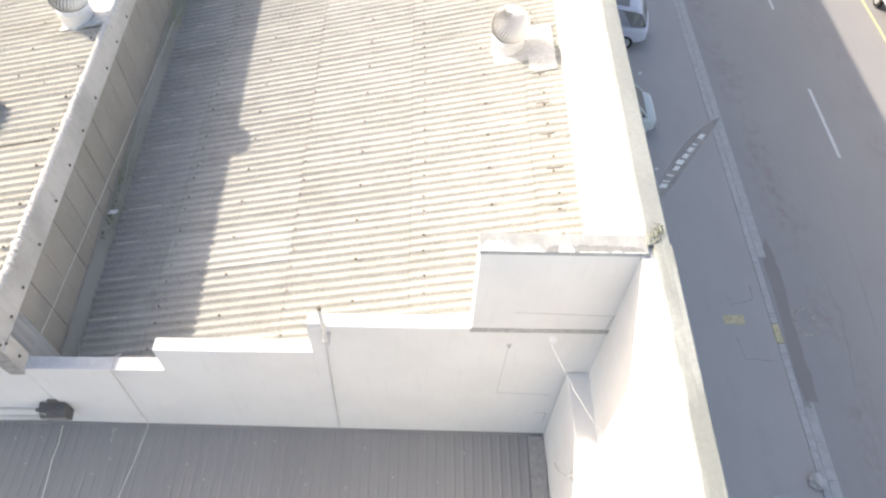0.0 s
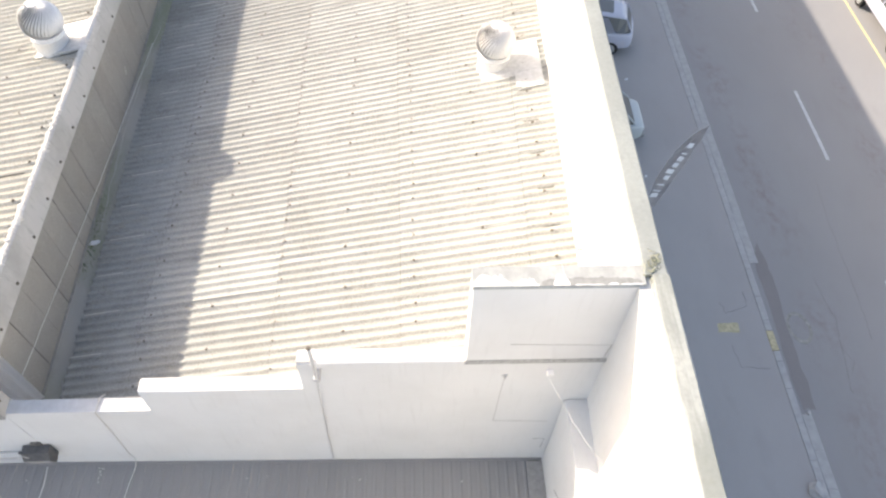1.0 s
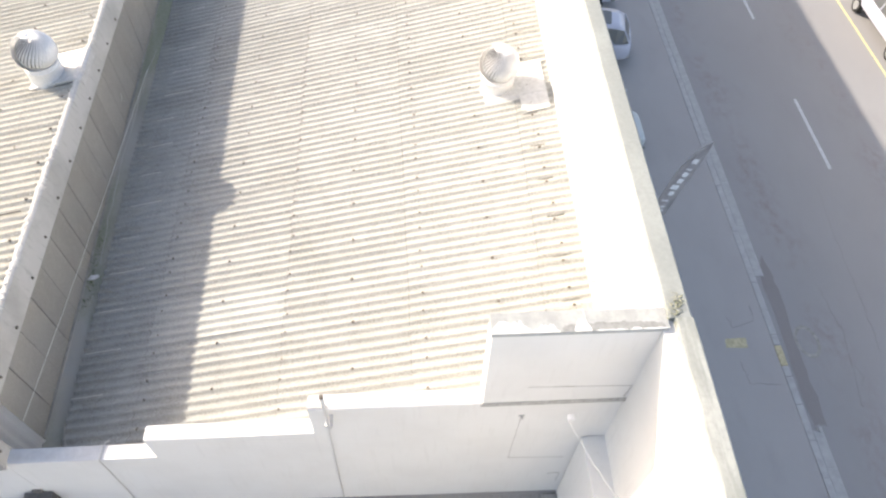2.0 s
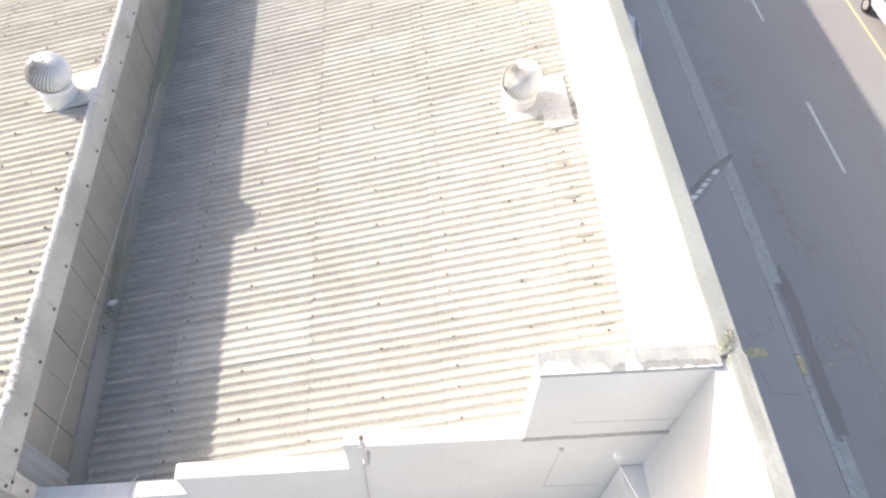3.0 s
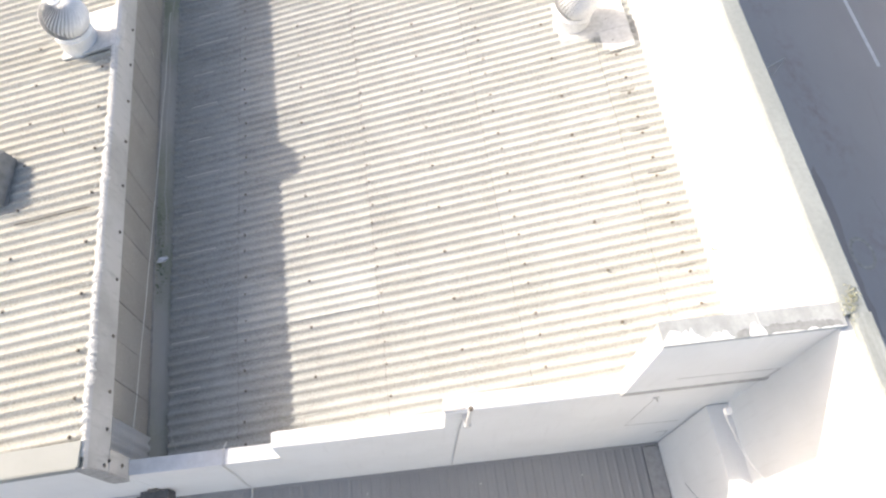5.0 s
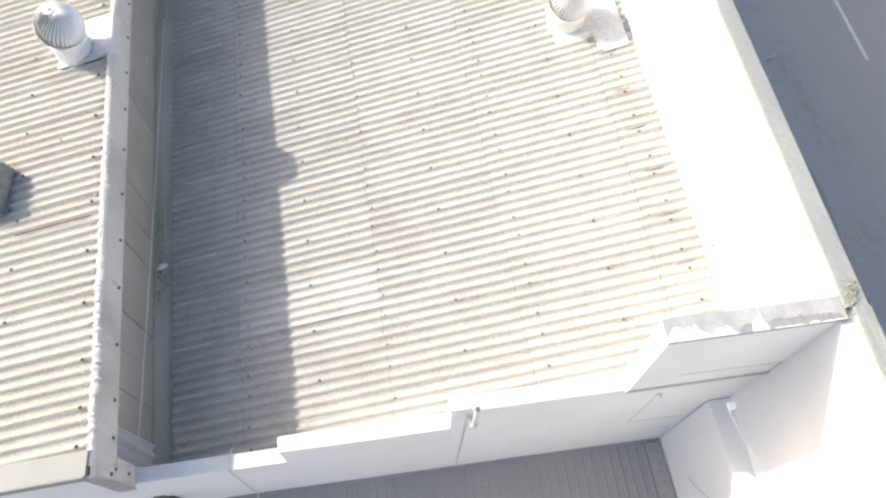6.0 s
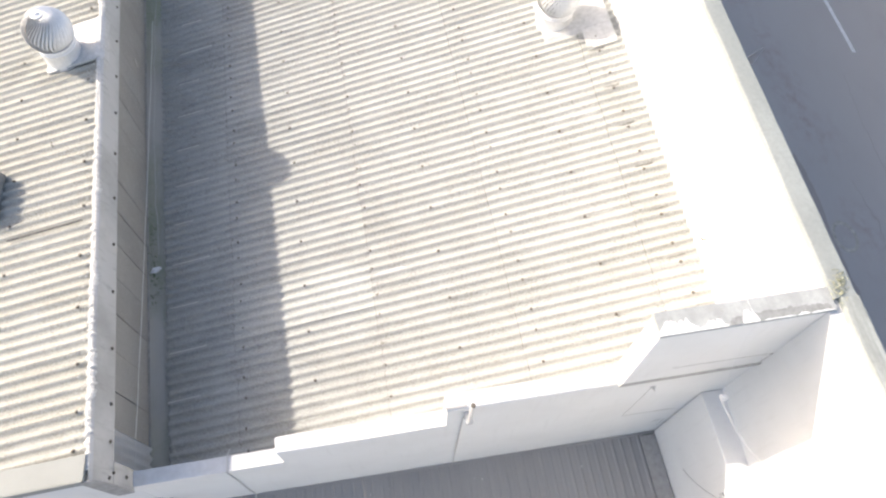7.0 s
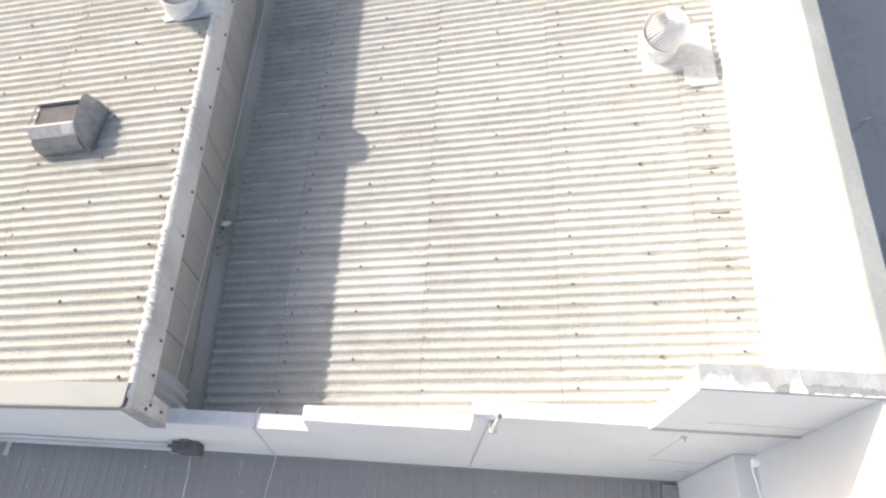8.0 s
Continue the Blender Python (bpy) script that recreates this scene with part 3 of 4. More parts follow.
rnd = random.Random(52)
bm = bmesh.new()
for k in range(800):
    u, y = -0.03 - abs(rnd.gauss(0, 0.11)), rnd.uniform(-0.95, 8.5)
    w, d = rnd.uniform(0.010, 0.04), rnd.uniform(0.006, 0.016)
    z = 0.0335 * math.cos(2 * math.pi * (y / 1.012) / PITCH) + 0.006 + rnd.uniform(0, 0.006)
    top = [bm.verts.new((u + w * math.cos(a) * rnd.uniform(0.6, 1.2), y + d * math.sin(a) * rnd.uniform(0.6, 1.2), z - 0.004)) for a in (0.3, 1.5, 2.6, 3.9, 5.2)]
    tip = bm.verts.new((u, y, z + 0.008))
    for i in range(5):
        bm.faces.new((top[i], top[(i + 1) % 5], tip))
tagged(part("mortar_crumbs", bm, M_BEAD, at=LEFT), "grey mortar smears and crumbs along the ridge", "mortar crumbs", kind="stuff")

# verge along the near end of the left roof, lying a little flatter than the sheets
VERGE = LEFT @ pose(0, 0, 0.05, 0, 2.4, -2.7)
verge = extrude_poly([(-1.33, 0.04), (-1.33, 0.082), (-0.99, 0.06), (-0.99, -0.06)], 0, -8.6, 0.055)
tagged(part("verge_fascia", box(-8.6, 0.03, -1.352, -1.332, -0.12, 0.08, 0.004), M_VERGE, at=VERGE), "grey fascia board below the verge flashing", "fascia", kind="structure")
tagged(part("verge_flashing", verge, M_VERGE, at=VERGE), "pale painted verge flashing along the left roof", "flashing", kind="structure")

# ---- roof ventilators ----
def whirlybird(at, rise, plate, label, skirt=0.0):
    """A wind-driven turbine ventilator on a throat; the origin is on the roof, rise is the height of its head's middle."""
    bird = empty("turbine_ventilator", at, label, "roof ventilator", "wind turbine ventilators")
    flat = extrude_poly([(plate[2] - skirt, 0.03), (plate[2], 0.076), (plate[3], 0.076), (plate[3] + skirt, 0.03)], 0, plate[0], plate[1])
    part("base_plate", flat, M_PLATE, bird, "square pale flashing plate", at=pose(0, 0, 0, 0, -SLOPE, 0))
    part("throat", lathe([(0.36, -0.16), (0.35, -0.02), (0.338, 0.02), (0.332, rise - 0.345), (0.338, rise - 0.34), (0.338, rise - 0.318), (0.31, rise - 0.312)], 48), M_BIRD, bird, smooth=True)
    head = part("turbine", lathe([(0.05, -0.325), (0.33, -0.325), (0.352, -0.32), (0.356, -0.262), (0.345, -0.255), (0.05, -0.255)], 48), M_BIRD, bird, "turbine head with many curved vanes", at=pose(0, 0, rise))
    dome = [(0.418 * math.cos(math.radians(a)), 0.965 * 0.418 * math.sin(math.radians(a))) for a in (74, 76, 78, 80, 82)]
    part("crown", lathe([(0.10, 0.37)] + dome + [(0.050, 0.404), (0.048, 0.412), (0.026, 0.415), (0.024, 0.424), (0.001, 0.426)], 48), M_BIRD, head, smooth=True)
    part("core", lathe([(0.36 * math.cos(math.radians(a)), 0.35 * math.sin(math.radians(a))) for a in range(-40, 80, 8)], 40), M_CORE, head, smooth=True)
    vane = bmesh.new()
    rows = []
    count = 36
    wide = 0.78 * 2 * math.pi / count
    for i in range(15):
        f = i / 14
        lat = math.radians(-39 + 114 * f)
        a = 0.12 * f + 1.15 * f ** 2.4
        lift = 0.036 * min(1.0, 5 * f + 0.3, 5 * (1 - f) + 0.15)
        row = []
        for k in range(4):
            r = 0.408 + lift * (k / 3) ** 1.5
            row.append(vane.verts.new((r * math.cos(lat) * math.cos(a + wide * (k / 3)), r * math.cos(lat) * math.sin(a + wide * (k / 3)), 0.965 * r * math.sin(lat))))
        rows.append(row)
    for p, q in zip(rows, rows[1:]):
        for k in range(3):
            vane.faces.new((p[k], p[k + 1], q[k + 1], q[k])).smooth = True
    me = bpy.data.meshes.new("vane")
    bmesh.ops.recalc_face_normals(vane, faces=vane.faces[:])
    bmesh.ops.solidify(vane, geom=vane.faces[:], thickness=0.003)
    vane.to_mesh(me)
    vane.free()
    me.materials.append(M_BIRD)
    for k in range(count):
        part("vane", me, None, head, at=pose(0, 0, 0, 0, 0, 360 * k / count))
    head.scale = (0.93, 0.93, 0.95)
    bead = bm_mesh("rivet", lathe([(0.004, 0.0), (0.011, 0.003), (0.011, 0.011), (0.004, 0.014)], 6), M_BIRD)
    for k in range(24):
        part("rivet", bead, None, head, at=pose(0.358 * math.cos(k * 0.2618), 0.358 * math.sin(k * 0.2618), -0.295))
    return bird


whirly = whirlybird(pose(3.02, 6.0, 7.92), 0.62, (-0.30, 0.99, -0.44, 0.50), "pale aluminium wind turbine ventilator on the corrugated roof", 0.09)
part("side_flashing", extrude_poly([(-0.95, 0.03), (-0.88, 0.071), (-0.445, 0.071), (-0.445, 0.03)], 0, 0.42, 0.985), M_PLATE, whirly, "small pale flashing lapped under the plate", at=pose(0, 0, 0, 0, -SLOPE, 0))
part("lap_strip", box(0.52, 0.95, -0.945, -0.895, 0.03, 0.062, 0.008), M_MORTAR, whirly, at=pose(0, 0, 0, 0, -SLOPE, 0))
LEFT_BIRD = pose(-6.17, 6.46, 8.15)
bird = whirlybird(LEFT_BIRD, 0.68, (-0.31, 0.66, -0.33, 0.70), "pale aluminium wind turbine ventilator beside the ridge cap")
fold = [(-0.06, 8.40), (0.035, 8.40), (0.088, 8.362), (0.112, 8.22), (0.104, 8.218), (0.078, 8.352), (0.032, 8.388), (-0.06, 8.388)]
part("plate_fold", extrude_poly(fold, 1, 6.13, 7.15), M_PLATE, bird, "plate edge folded over the ridge", at=LEFT_BIRD.inverted() @ SAW)


def cowl_vent():
    """A sheet-metal cowl across the roof: a sunk panel, dark for a shaded opening, between a folded front band and tall
    end plates.
    """
    cowl = empty("cowl_vent", LEFT @ pose(-2.16, 2.955, 0.08), "dull grey sheet-metal cowl vent on a corrugated roof", "roof vent")
    body = [(0.27, -0.06), (0.25, 0.06), (0.27, 0.20), (0.37, 0.33), (0.52, 0.45), (0.55, 0.45), (0.555, 0.36), (1.045, 0.35), (1.05, 0.42), (1.08, 0.42), (1.14, 0.30), (1.08, -0.06)]
    part("body", extrude_poly(body, 0, -0.56, 0.31), M_COWL, cowl)
    # flat panel; its near-black colour stands in for shade inside the duct
    part("lid", extrude_poly([(0.56, 0.364), (0.56, 0.374), (1.04, 0.365), (1.04, 0.355)], 0, -0.545, 0.30), M_DUCT_SHADE, cowl, "dark sunk panel coloured as the shaded duct opening")
    part("front_band", extrude_poly([(0.36, 0.325), (0.515, 0.462), (0.556, 0.462), (0.556, 0.453), (0.52, 0.453), (0.372, 0.322)], 0, -0.57, 0.32), M_BAND, cowl, "pale folded metal band")
    part("patch", extrude_poly([(0.39, 0.356), (0.50, 0.453), (0.506, 0.458), (0.384, 0.352)], 0, 0.08, 0.29), M_CAP, cowl, "small paler paint patch")
    part("back_rim", box(-0.57, 0.32, 1.05, 1.085, 0.40, 0.43, 0.003), M_BAND, cowl)
    part("side_rim", extrude_poly([(0.52, 0.44), (0.52, 0.46), (1.085, 0.432), (1.085, 0.41)], 0, -0.572, -0.556), M_COWL, cowl)
    inner = [(0.322, 0.25, -0.04), (0.322, 0.36, 0.33), (0.322, 0.52, 0.47), (0.322, 1.06, 0.47), (0.322, 1.20, 0.42), (0.322, 1.18, -0.04)]
    outer = [(0.37, 0.24, -0.03), (0.385, 0.27, 0.08), (0.40, 0.40, 0.17), (0.47, 1.02, 0.33), (0.50, 1.14, 0.26), (0.50, 1.16, -0.03)]
    part("side_hood", loft([inner, outer]), M_COWL, cowl)
    part("base_flashing", box(-0.60, 0.46, 0.26, 1.28, -0.040, -0.028, 0.003), M_COWL, cowl)
    part("base_rail", tube([(-0.85, 0.245, -0.03), (-0.05, 0.195, -0.03), (0.55, 0.115, -0.03)], 0.011, 6), M_BAND, cowl)
    return cowl


cowl_vent()
strip = box(-1.567, -0.248, 2.765, 2.79, 0.03, 0.055, 0.004)
tagged(part("metal_strip", strip, M_DIRT, at=LEFT @ pose(0, 0, 0, 0, 0, -0.6)), "thin grey metal strip lying in a roof groove", "metal strip")

tagged(part("bent_nail", tube([(-0.856, 4.558, 0.045), (-0.83, 4.47, 0.075), (-0.814, 4.421, 0.05)], 0.009, 5), M_BOLT, at=LEFT), "thin dark bent nail sticking out of the roof", "nail")
tagged(part("wall_scratch", tube([(-0.048, 7.778, 6.635), (-0.046, 7.72, 6.56), (-0.048, 7.665, 6.48)], 0.006, 4), M_MORTAR, at=SAW), "pale scratch on the grey cladding", "scratch")

# ---- fixtures on the stepped wall ----
pole = empty("mast_stub", pose(-0.17, -1.50, 8.55), "short galvanised mast stub clamped to the wall", "mast")
part("pipe", tube([(0, 0, -0.1), (0.005, -0.01, 0.45), (0.01, -0.03, 0.92)], 0.028, 10), M_FLASH, pole)
part("pipe_cap", lathe([(0.02, 0.915), (0.031, 0.92), (0.031, 0.945), (0.02, 0.95)], 10), M_BOLT, pole, "dark end cap", at=pose(0.01, -0.03, 0))
part("clamp", box(-0.05, 0.05, -0.035, 0.135, -0.04, 0.03, 0.008), M_FLASH, pole)
part("strap", box(-0.3, 0.0, 0.16, 0.19, 0.178, 0.195), M_CABLE_D, pole)
part("conduit", tube([(-0.02, 0.05, -0.03), (-0.05, 0.116, -0.25), (-0.08, 0.117, -1.0), (-0.12, 0.118, -2.3), (-0.16, 0.118, -3.6)], 0.011, 8), M_FLASH, pole, "painted conduit running down the wall")

conduit = tube([(-3.72, -0.95, 7.12), (-3.72, -1.07, 7.262), (-3.73, -1.29, 7.264), (-3.74, -1.318, 7.23), (-3.77, -1.318, 6.5), (-3.83, -1.318, 5.5), (-3.80, -1.325, 5.25), (-3.84, -1.40, 5.06)], 0.010, 8)
tagged(part("wall_conduit", conduit, M_FLASH), "grey conduit over and down the white wall", "conduit")

lamp = empty("floodlight", pose(-5.20, -1.295, 5.80), "black plastic floodlight box on the white wall", "floodlight")
part("housing", extrude_poly([(0.0, -0.16), (-0.17, -0.20), (-0.22, 0.02), (-0.14, 0.17), (0.0, 0.19)], 0, -0.21, 0.23), M_BOX, lamp)
part("lens", extrude_poly([(-0.178, -0.195), (-0.228, 0.015), (-0.215, 0.02), (-0.165, -0.19)], 0, -0.20, 0.22), M_DULL, lamp, "dusty dark front")
part("bracket", box(-0.06, 0.10, -0.02, 0.03, -0.30, 0.28, 0.004), M_DIRT, lamp)
part("gland", tube([(-0.34, -0.06, 0.0), (-0.24, -0.06, 0.0)], 0.03, 8), M_BOX, lamp)
part("lead", tube(sag((-0.22, -0.2, 0.16), (-0.02, -0.24, 0.22), -0.05, 6), 0.008, 5), M_CABLE_D, lamp)
for z, r, rise in ((5.69, 0.020, -0.02), (5.34, 0.055, -0.09)):
    tagged(part("wall_pipe", tube([(-13.5, -1.15, z + 2.2 * rise), (-9, -1.235, z + rise), (-5.42, -1.298, z)], r, 10), M_FLASH), "white painted pipe along the wall foot", "pipe", "pipes on the wall")

# cables
tagged(part("roof_cable", tube(sag((-5.36, -1.37, 5.13), (-5.18, -6.5, 5.12), 0.0, 16, 0.012, 2), 0.008, 6), M_CABLE), "white cable lying down the black roof", "cable", "cables on the black roof")
tagged(part("roof_cable", tube(sag((-3.84, -1.40, 5.06), (-4.6, -6.5, 5.09), 0.0, 16, 0.012, 3), 0.006, 6), M_CABLE), "white cable lying down the black roof", "cable", "cables on the black roof")
tagged(part("valley_cable", tube(sag((-5.11, -1.38, 7.2), (-5.44, 9.5, 6.05), 0.05, 24, 0.006, 4), 0.0052, 6), M_CABLE), "thin pale cable stretched along the saw-tooth valley", "cable", "valley cables")
tagged(part("valley_cable", tube(sag((-5.20, 3.2, 6.1), (-5.36, 10.5, 6.0), -0.25, 20, 0.02, 5), 0.006, 6), M_CABLE_D), "slack grey cable in the saw-tooth valley", "cable", "valley cables")
tagged(part("loose_wire", tube([(-4.85, -0.35, 6.42), (-4.86, -0.55, 6.24), (-4.80, -0.74, 6.2), (-4.6, -0.86, 6.25), (-4.35, -1.0, 6.33)], 0.008, 5), M_CABLE_D), "loose grey wire curled on the roof corner", "wire")

hang = empty("hanging_cable", pose(2.95, -1.3, 10.69), "white cable hanging over the raised wall to the parapet", "cable")
part("lead", tube([(0.02, 0.13, -0.01), (0.03, -0.08, 0.0), (0.03, -0.19, -0.02), (0.0, -0.24, -0.3), (-0.03, -0.45, -0.9), (-0.05, -0.64, -1.24)], 0.002, 5), M_WHITE, hang)
part("connector", box(-0.085, 0.0, -0.69, -0.61, -1.33, -1.25, 0.012), M_CABLE, hang, "white cable connector")
part("tail", tube([(-0.05, -0.66, -1.34)] + sag((-0.03, -0.68, -1.42), (0.85, -1.34, -2.84), 0.10, 14, 0.008, 9), 0.008, 6), M_CABLE, hang)

hook = empty("wall_hook", pose(2.49, wall_y(2.49), 8.28), "small painted hook on the white wall", "hook")
part("plate", box(-0.045, 0.045, -0.02, 0.0, -0.02, 0.02, 0.004), M_FLASH, hook)
part("peg", tube([(0.0, -0.01, 0.0), (0.0, -0.07, 0.02)], 0.01, 6), M_CABLE_D, hook)

# hairline cracks and the shadowed joint below the raised block
def wall_crack(pts, width, out=0.001, material=M_CRACK):
    """A fine raised filler line on the wall: a strip a few millimetres proud."""
    bm = bmesh.new()
    add_tube(bm, [(x, wall_y(x) - out, z) for x, z in pts], width, 4)
    return tagged(part("wall_crack", bm, material), "hairline crack in the white wall paint", "crack", "wall cracks")


wall_crack([(2.49, 8.26), (2.47, 7.5), (2.45, 6.6)], 0.0035)
wall_crack([(2.45, 6.6), (2.9, 6.57), (3.36, 6.53)], 0.0035)
wall_crack([(3.4, 5.3), (3.41, 5.75), (3.33, 5.78), (3.2, 5.76)], 0.004)
wall_crack([(2.47, 9.26), (3.2, 9.23), (3.84, 9.2)], 0.0035, 0.036)
wall_crack([(3.84, 9.2), (3.80, 8.85)], 0.005, 0.036)
joint = box(1.88, 3.86, -0.047, 0.06, 8.715, 8.825, 0.01)
tagged(part("wall_joint", joint, M_JOINT, at=WALL), "grey unpainted joint below the raised wall block", "trim", kind="structure")
tagged(part("roof_foot_flashing", box(-12, 3.5, -0.045, -0.002, 0.0, 0.03, 0.008), M_BLACK, at=black_roof.matrix_basis.copy()), "dark flashing at the foot of the white wall", "flashing", kind="structure")
tagged(part("edge_flashing", box(3.2, 3.5, -13.9, -0.065, 0.015, 0.03, 0.005), M_BAND, at=black_roof.matrix_basis.copy()), "grey edge flashing beside the parapet wall", "flashing", kind="structure")
bracket = empty("cable_bracket", pose(3.49, -2.9, 6.9), "small pale cable bracket on the wall edge", "bracket")
part("plate", box(-0.02, 0.0, -0.05, 0.05, -0.06, 0.06, 0.004), M_FLASH, bracket)
part("arm", tube([(-0.01, 0, 0.02), (-0.10, -0.02, 0.03)], 0.012, 6), M_FLASH, bracket)
part("wire", tube(sag((-0.10, -0.02, 0.03), (-0.02, 0.6, -1.2), 0.1, 10), 0.006, 5), M_CABLE_D, bracket)
tagged(part("parapet_hook", tube([(3.88, 0.53, 8.66), (3.80, 0.53, 8.65), (3.78, 0.55, 8.70)], 0.012, 6), M_BOLT), "small rusty hook in the white parapet", "hook")

# litter, moss and weeds
def crumpled(seed, size):
    rnd = random.Random(seed)
    bm = bmesh.new()
    bmesh.ops.create_icosphere(bm, subdivisions=2, radius=1.0)
    for v in bm.verts:
        v.co = Vector((v.co.x * size[0], v.co.y * size[1], max(v.co.z, -0.4) * size[2])) * rnd.uniform(0.6, 1.15)
    return bm


tagged(part("paper_scrap", crumpled(3, (0.11, 0.06, 0.05)), M_PAPER, at=pose(-5.26, 2.89, 6.07, 0, 0, 20)), "crumpled pale paper scrap in the gutter", "litter")
tagged(part("repair_patch", crumpled(6, (0.40, 0.05, 0.014)), M_FADED, roof_main, at=pose(-0.92, 1.60, 0.03)), "", "")


def tufts(name, spots, count, spread, height, seed, label, material):
    rnd = random.Random(seed)
    bm = bmesh.new()
    for _ in range(count):
        cx, cy, cz = rnd.choice(spots)
        p = Vector((cx + rnd.gauss(0, spread[0]), cy + rnd.gauss(0, spread[1]), cz))
        a, w, h = rnd.uniform(0, 6.28), rnd.uniform(0.006, 0.016), height * rnd.uniform(0.4, 1.2)
        d = Vector((math.cos(a), math.sin(a), 0))
        lean = d.cross(Vector((0, 0, 1))) * rnd.uniform(-0.7, 0.7) * h
        q = [bm.verts.new(p - d * w), bm.verts.new(p + d * w), bm.verts.new(p + d * w * 0.7 + lean * 0.6 + Vector((0, 0, h * 0.7))), bm.verts.new(p + lean + Vector((0, 0, h)))]
        bm.faces.new(q)
    return tagged(part(name, bm, material), label, "weeds", kind="stuff")


tufts("gutter_moss", [(-5.30, 2.2 + 0.16 * k, 6.05) for k in range(12)], 170, (0.06, 0.12), 0.05, 11, "green moss and small weeds along the valley gutter", M_MOSS)
tufts("coping_weeds", [(4.05, -1.24, 10.70), (4.10, -1.15, 10.70), (3.99, -1.3, 10.69)], 260, (0.045, 0.06), 0.022, 13, "dry yellow-green weeds on the coping corner", M_LEAF)

# chalky scraps on the black roof
rnd = random.Random(77)
bm = bmesh.new()
for _ in range(110):
    x, y = rnd.uniform(-9, 3.0), rnd.uniform(-4.5, -0.1)
    add_box(bm, x, x + rnd.uniform(0.006, 0.018), y, y + rnd.uniform(0.006, 0.03), 0.0, 0.006 + 0.018 * (rnd.random() < 0.4))
tagged(part("roof_debris", bm, M_MORTAR, at=black_roof.matrix_basis.copy()), "small pale scraps scattered on the black roof", "debris", kind="stuff")
for x, y in ((-4.42, -0.12), (-8.9, -0.25)):
    bm = bmesh.new()
    run = [(x - 0.07, y, 0.019)]
    for k in range(9):
        run.append((x + rnd.uniform(-0.06, 0.06) * (1 - k / 14), y - 0.028 * k - rnd.uniform(0, 0.04), 0.019))
    add_tube(bm, run, 0.004, 4)
    tagged(part("paint_splash", bm, M_MORTAR, at=black_roof.matrix_basis.copy()), "pale mortar splashes on the black roof", "splash", "mortar splashes")

tagged(part("roof_strap", box(-8.66, -8.58, -0.30, -0.07, 0.0, 0.028, 0.004), M_FLASH, at=black_roof.matrix_basis.copy()), "short pale metal strap on the black roof", "strap")

# ---- street ----
kerb = empty("kerb", STREET_AT, "grey concrete kerb stones with a gutter channel", "kerb", kind="structure")
stone = bm_mesh("kerb_stone", box(-0.1, 0.1, -0.4985, 0.4985, -0.1, 0.13, 0.010), M_KERB)
yellow_stone = bm_mesh("kerb_stone", box(-0.1, 0.1, -0.32, 0.32, -0.1, 0.132, 0.018), M_YELLOW)
short = bm_mesh("kerb_stone", box(-0.1, 0.1, -0.17, 0.17, -0.1, 0.13, 0.018), M_KERB)
channel = bm_mesh("channel_stone", box(-0.135, 0.135, -0.4985, 0.4985, -0.1, 0.018, 0.005), M_KERB)
rnd = random.Random(31)
KX = 11.37
for j in range(-12, 44):
    y = 3.73 + j
    wob = pose(KX + rnd.uniform(-0.005, 0.005), y, rnd.uniform(-0.003, 0.003), 0, rnd.uniform(-0.3, 0.3), rnd.uniform(-0.25, 0.25))
    if j == 0:
        part("kerb_stone", yellow_stone, None, kerb, "worn yellow painted kerb stone", at=pose(KX, y, 0))
        for d in (-0.5, 0.5):
            part("kerb_stone", short, None, kerb, at=pose(KX, y + d, 0))
    elif j in (-1, 1):
        part("kerb_stone", stone, None, kerb, at=pose(KX, y + 0.086 * j, 0) @ Matrix.Diagonal((1, 0.826, 1, 1)))
    else:
        part("kerb_stone", stone, None, kerb, at=wob)
    if y < 1.2 or y > 6.2:
        part("channel_stone", channel, None, kerb, at=wob @ pose(0.305, 0.3, 0))


def flat_patch(pts, z, thick=0.004):
    return extrude_poly(pts, 2, z - 0.02, z + thick)


def ragged(pts, n, amount, seed):
    rnd = random.Random(seed)
    out = []
    for i, p in enumerate(pts):
        q = pts[(i + 1) % len(pts)]
        for k in range(n):
            f = k / n
            out.append((p[0] + (q[0] - p[0]) * f + rnd.uniform(-amount, amount), p[1] + (q[1] - p[1]) * f + rnd.uniform(-amount, amount)))
    return out


tagged(part("asphalt_patch", flat_patch(ragged([(11.66, 1.3), (12.03, 1.25), (12.12, 2.6), (12.17, 4.0), (12.3, 5.6), (12.25, 6.9), (11.95, 6.4), (11.75, 3.5)], 5, 0.05, 2), 0.0), M_PATCH), "dark brown asphalt repair along the kerb", "road patch", kind="structure")


def on_street(name, x, w, y0, y1, material, label, category, z=0.0, group=""):
    bm = box(x - w / 2, x + w / 2, y0, y1, z - 0.02, z + 0.005)
    return tagged(part(name, bm, material, at=STREET_AT), label, category, group, "structure")


for k in range(-3, 6):
    on_street("lane_dash", 15.64, 0.12, 11.05 + 8.85 * k, 14.74 + 8.85 * k, M_LINE, "worn white lane dash on the road", "road marking", group="lane dashes")
on_street("edge_line", 19.83, 0.11, -45, 70, M_YLINE, "bright yellow line along the far side of the road", "road marking")
plate = tagged(part("yellow_block", flat_patch(ragged([(9.99, 3.65), (10.61, 3.62), (10.67, 3.95), (10.06, 3.96)], 4, 0.012, 5), 0.12), M_YELLOW), "worn yellow painted rectangle on the forecourt", "road marking", kind="structure")

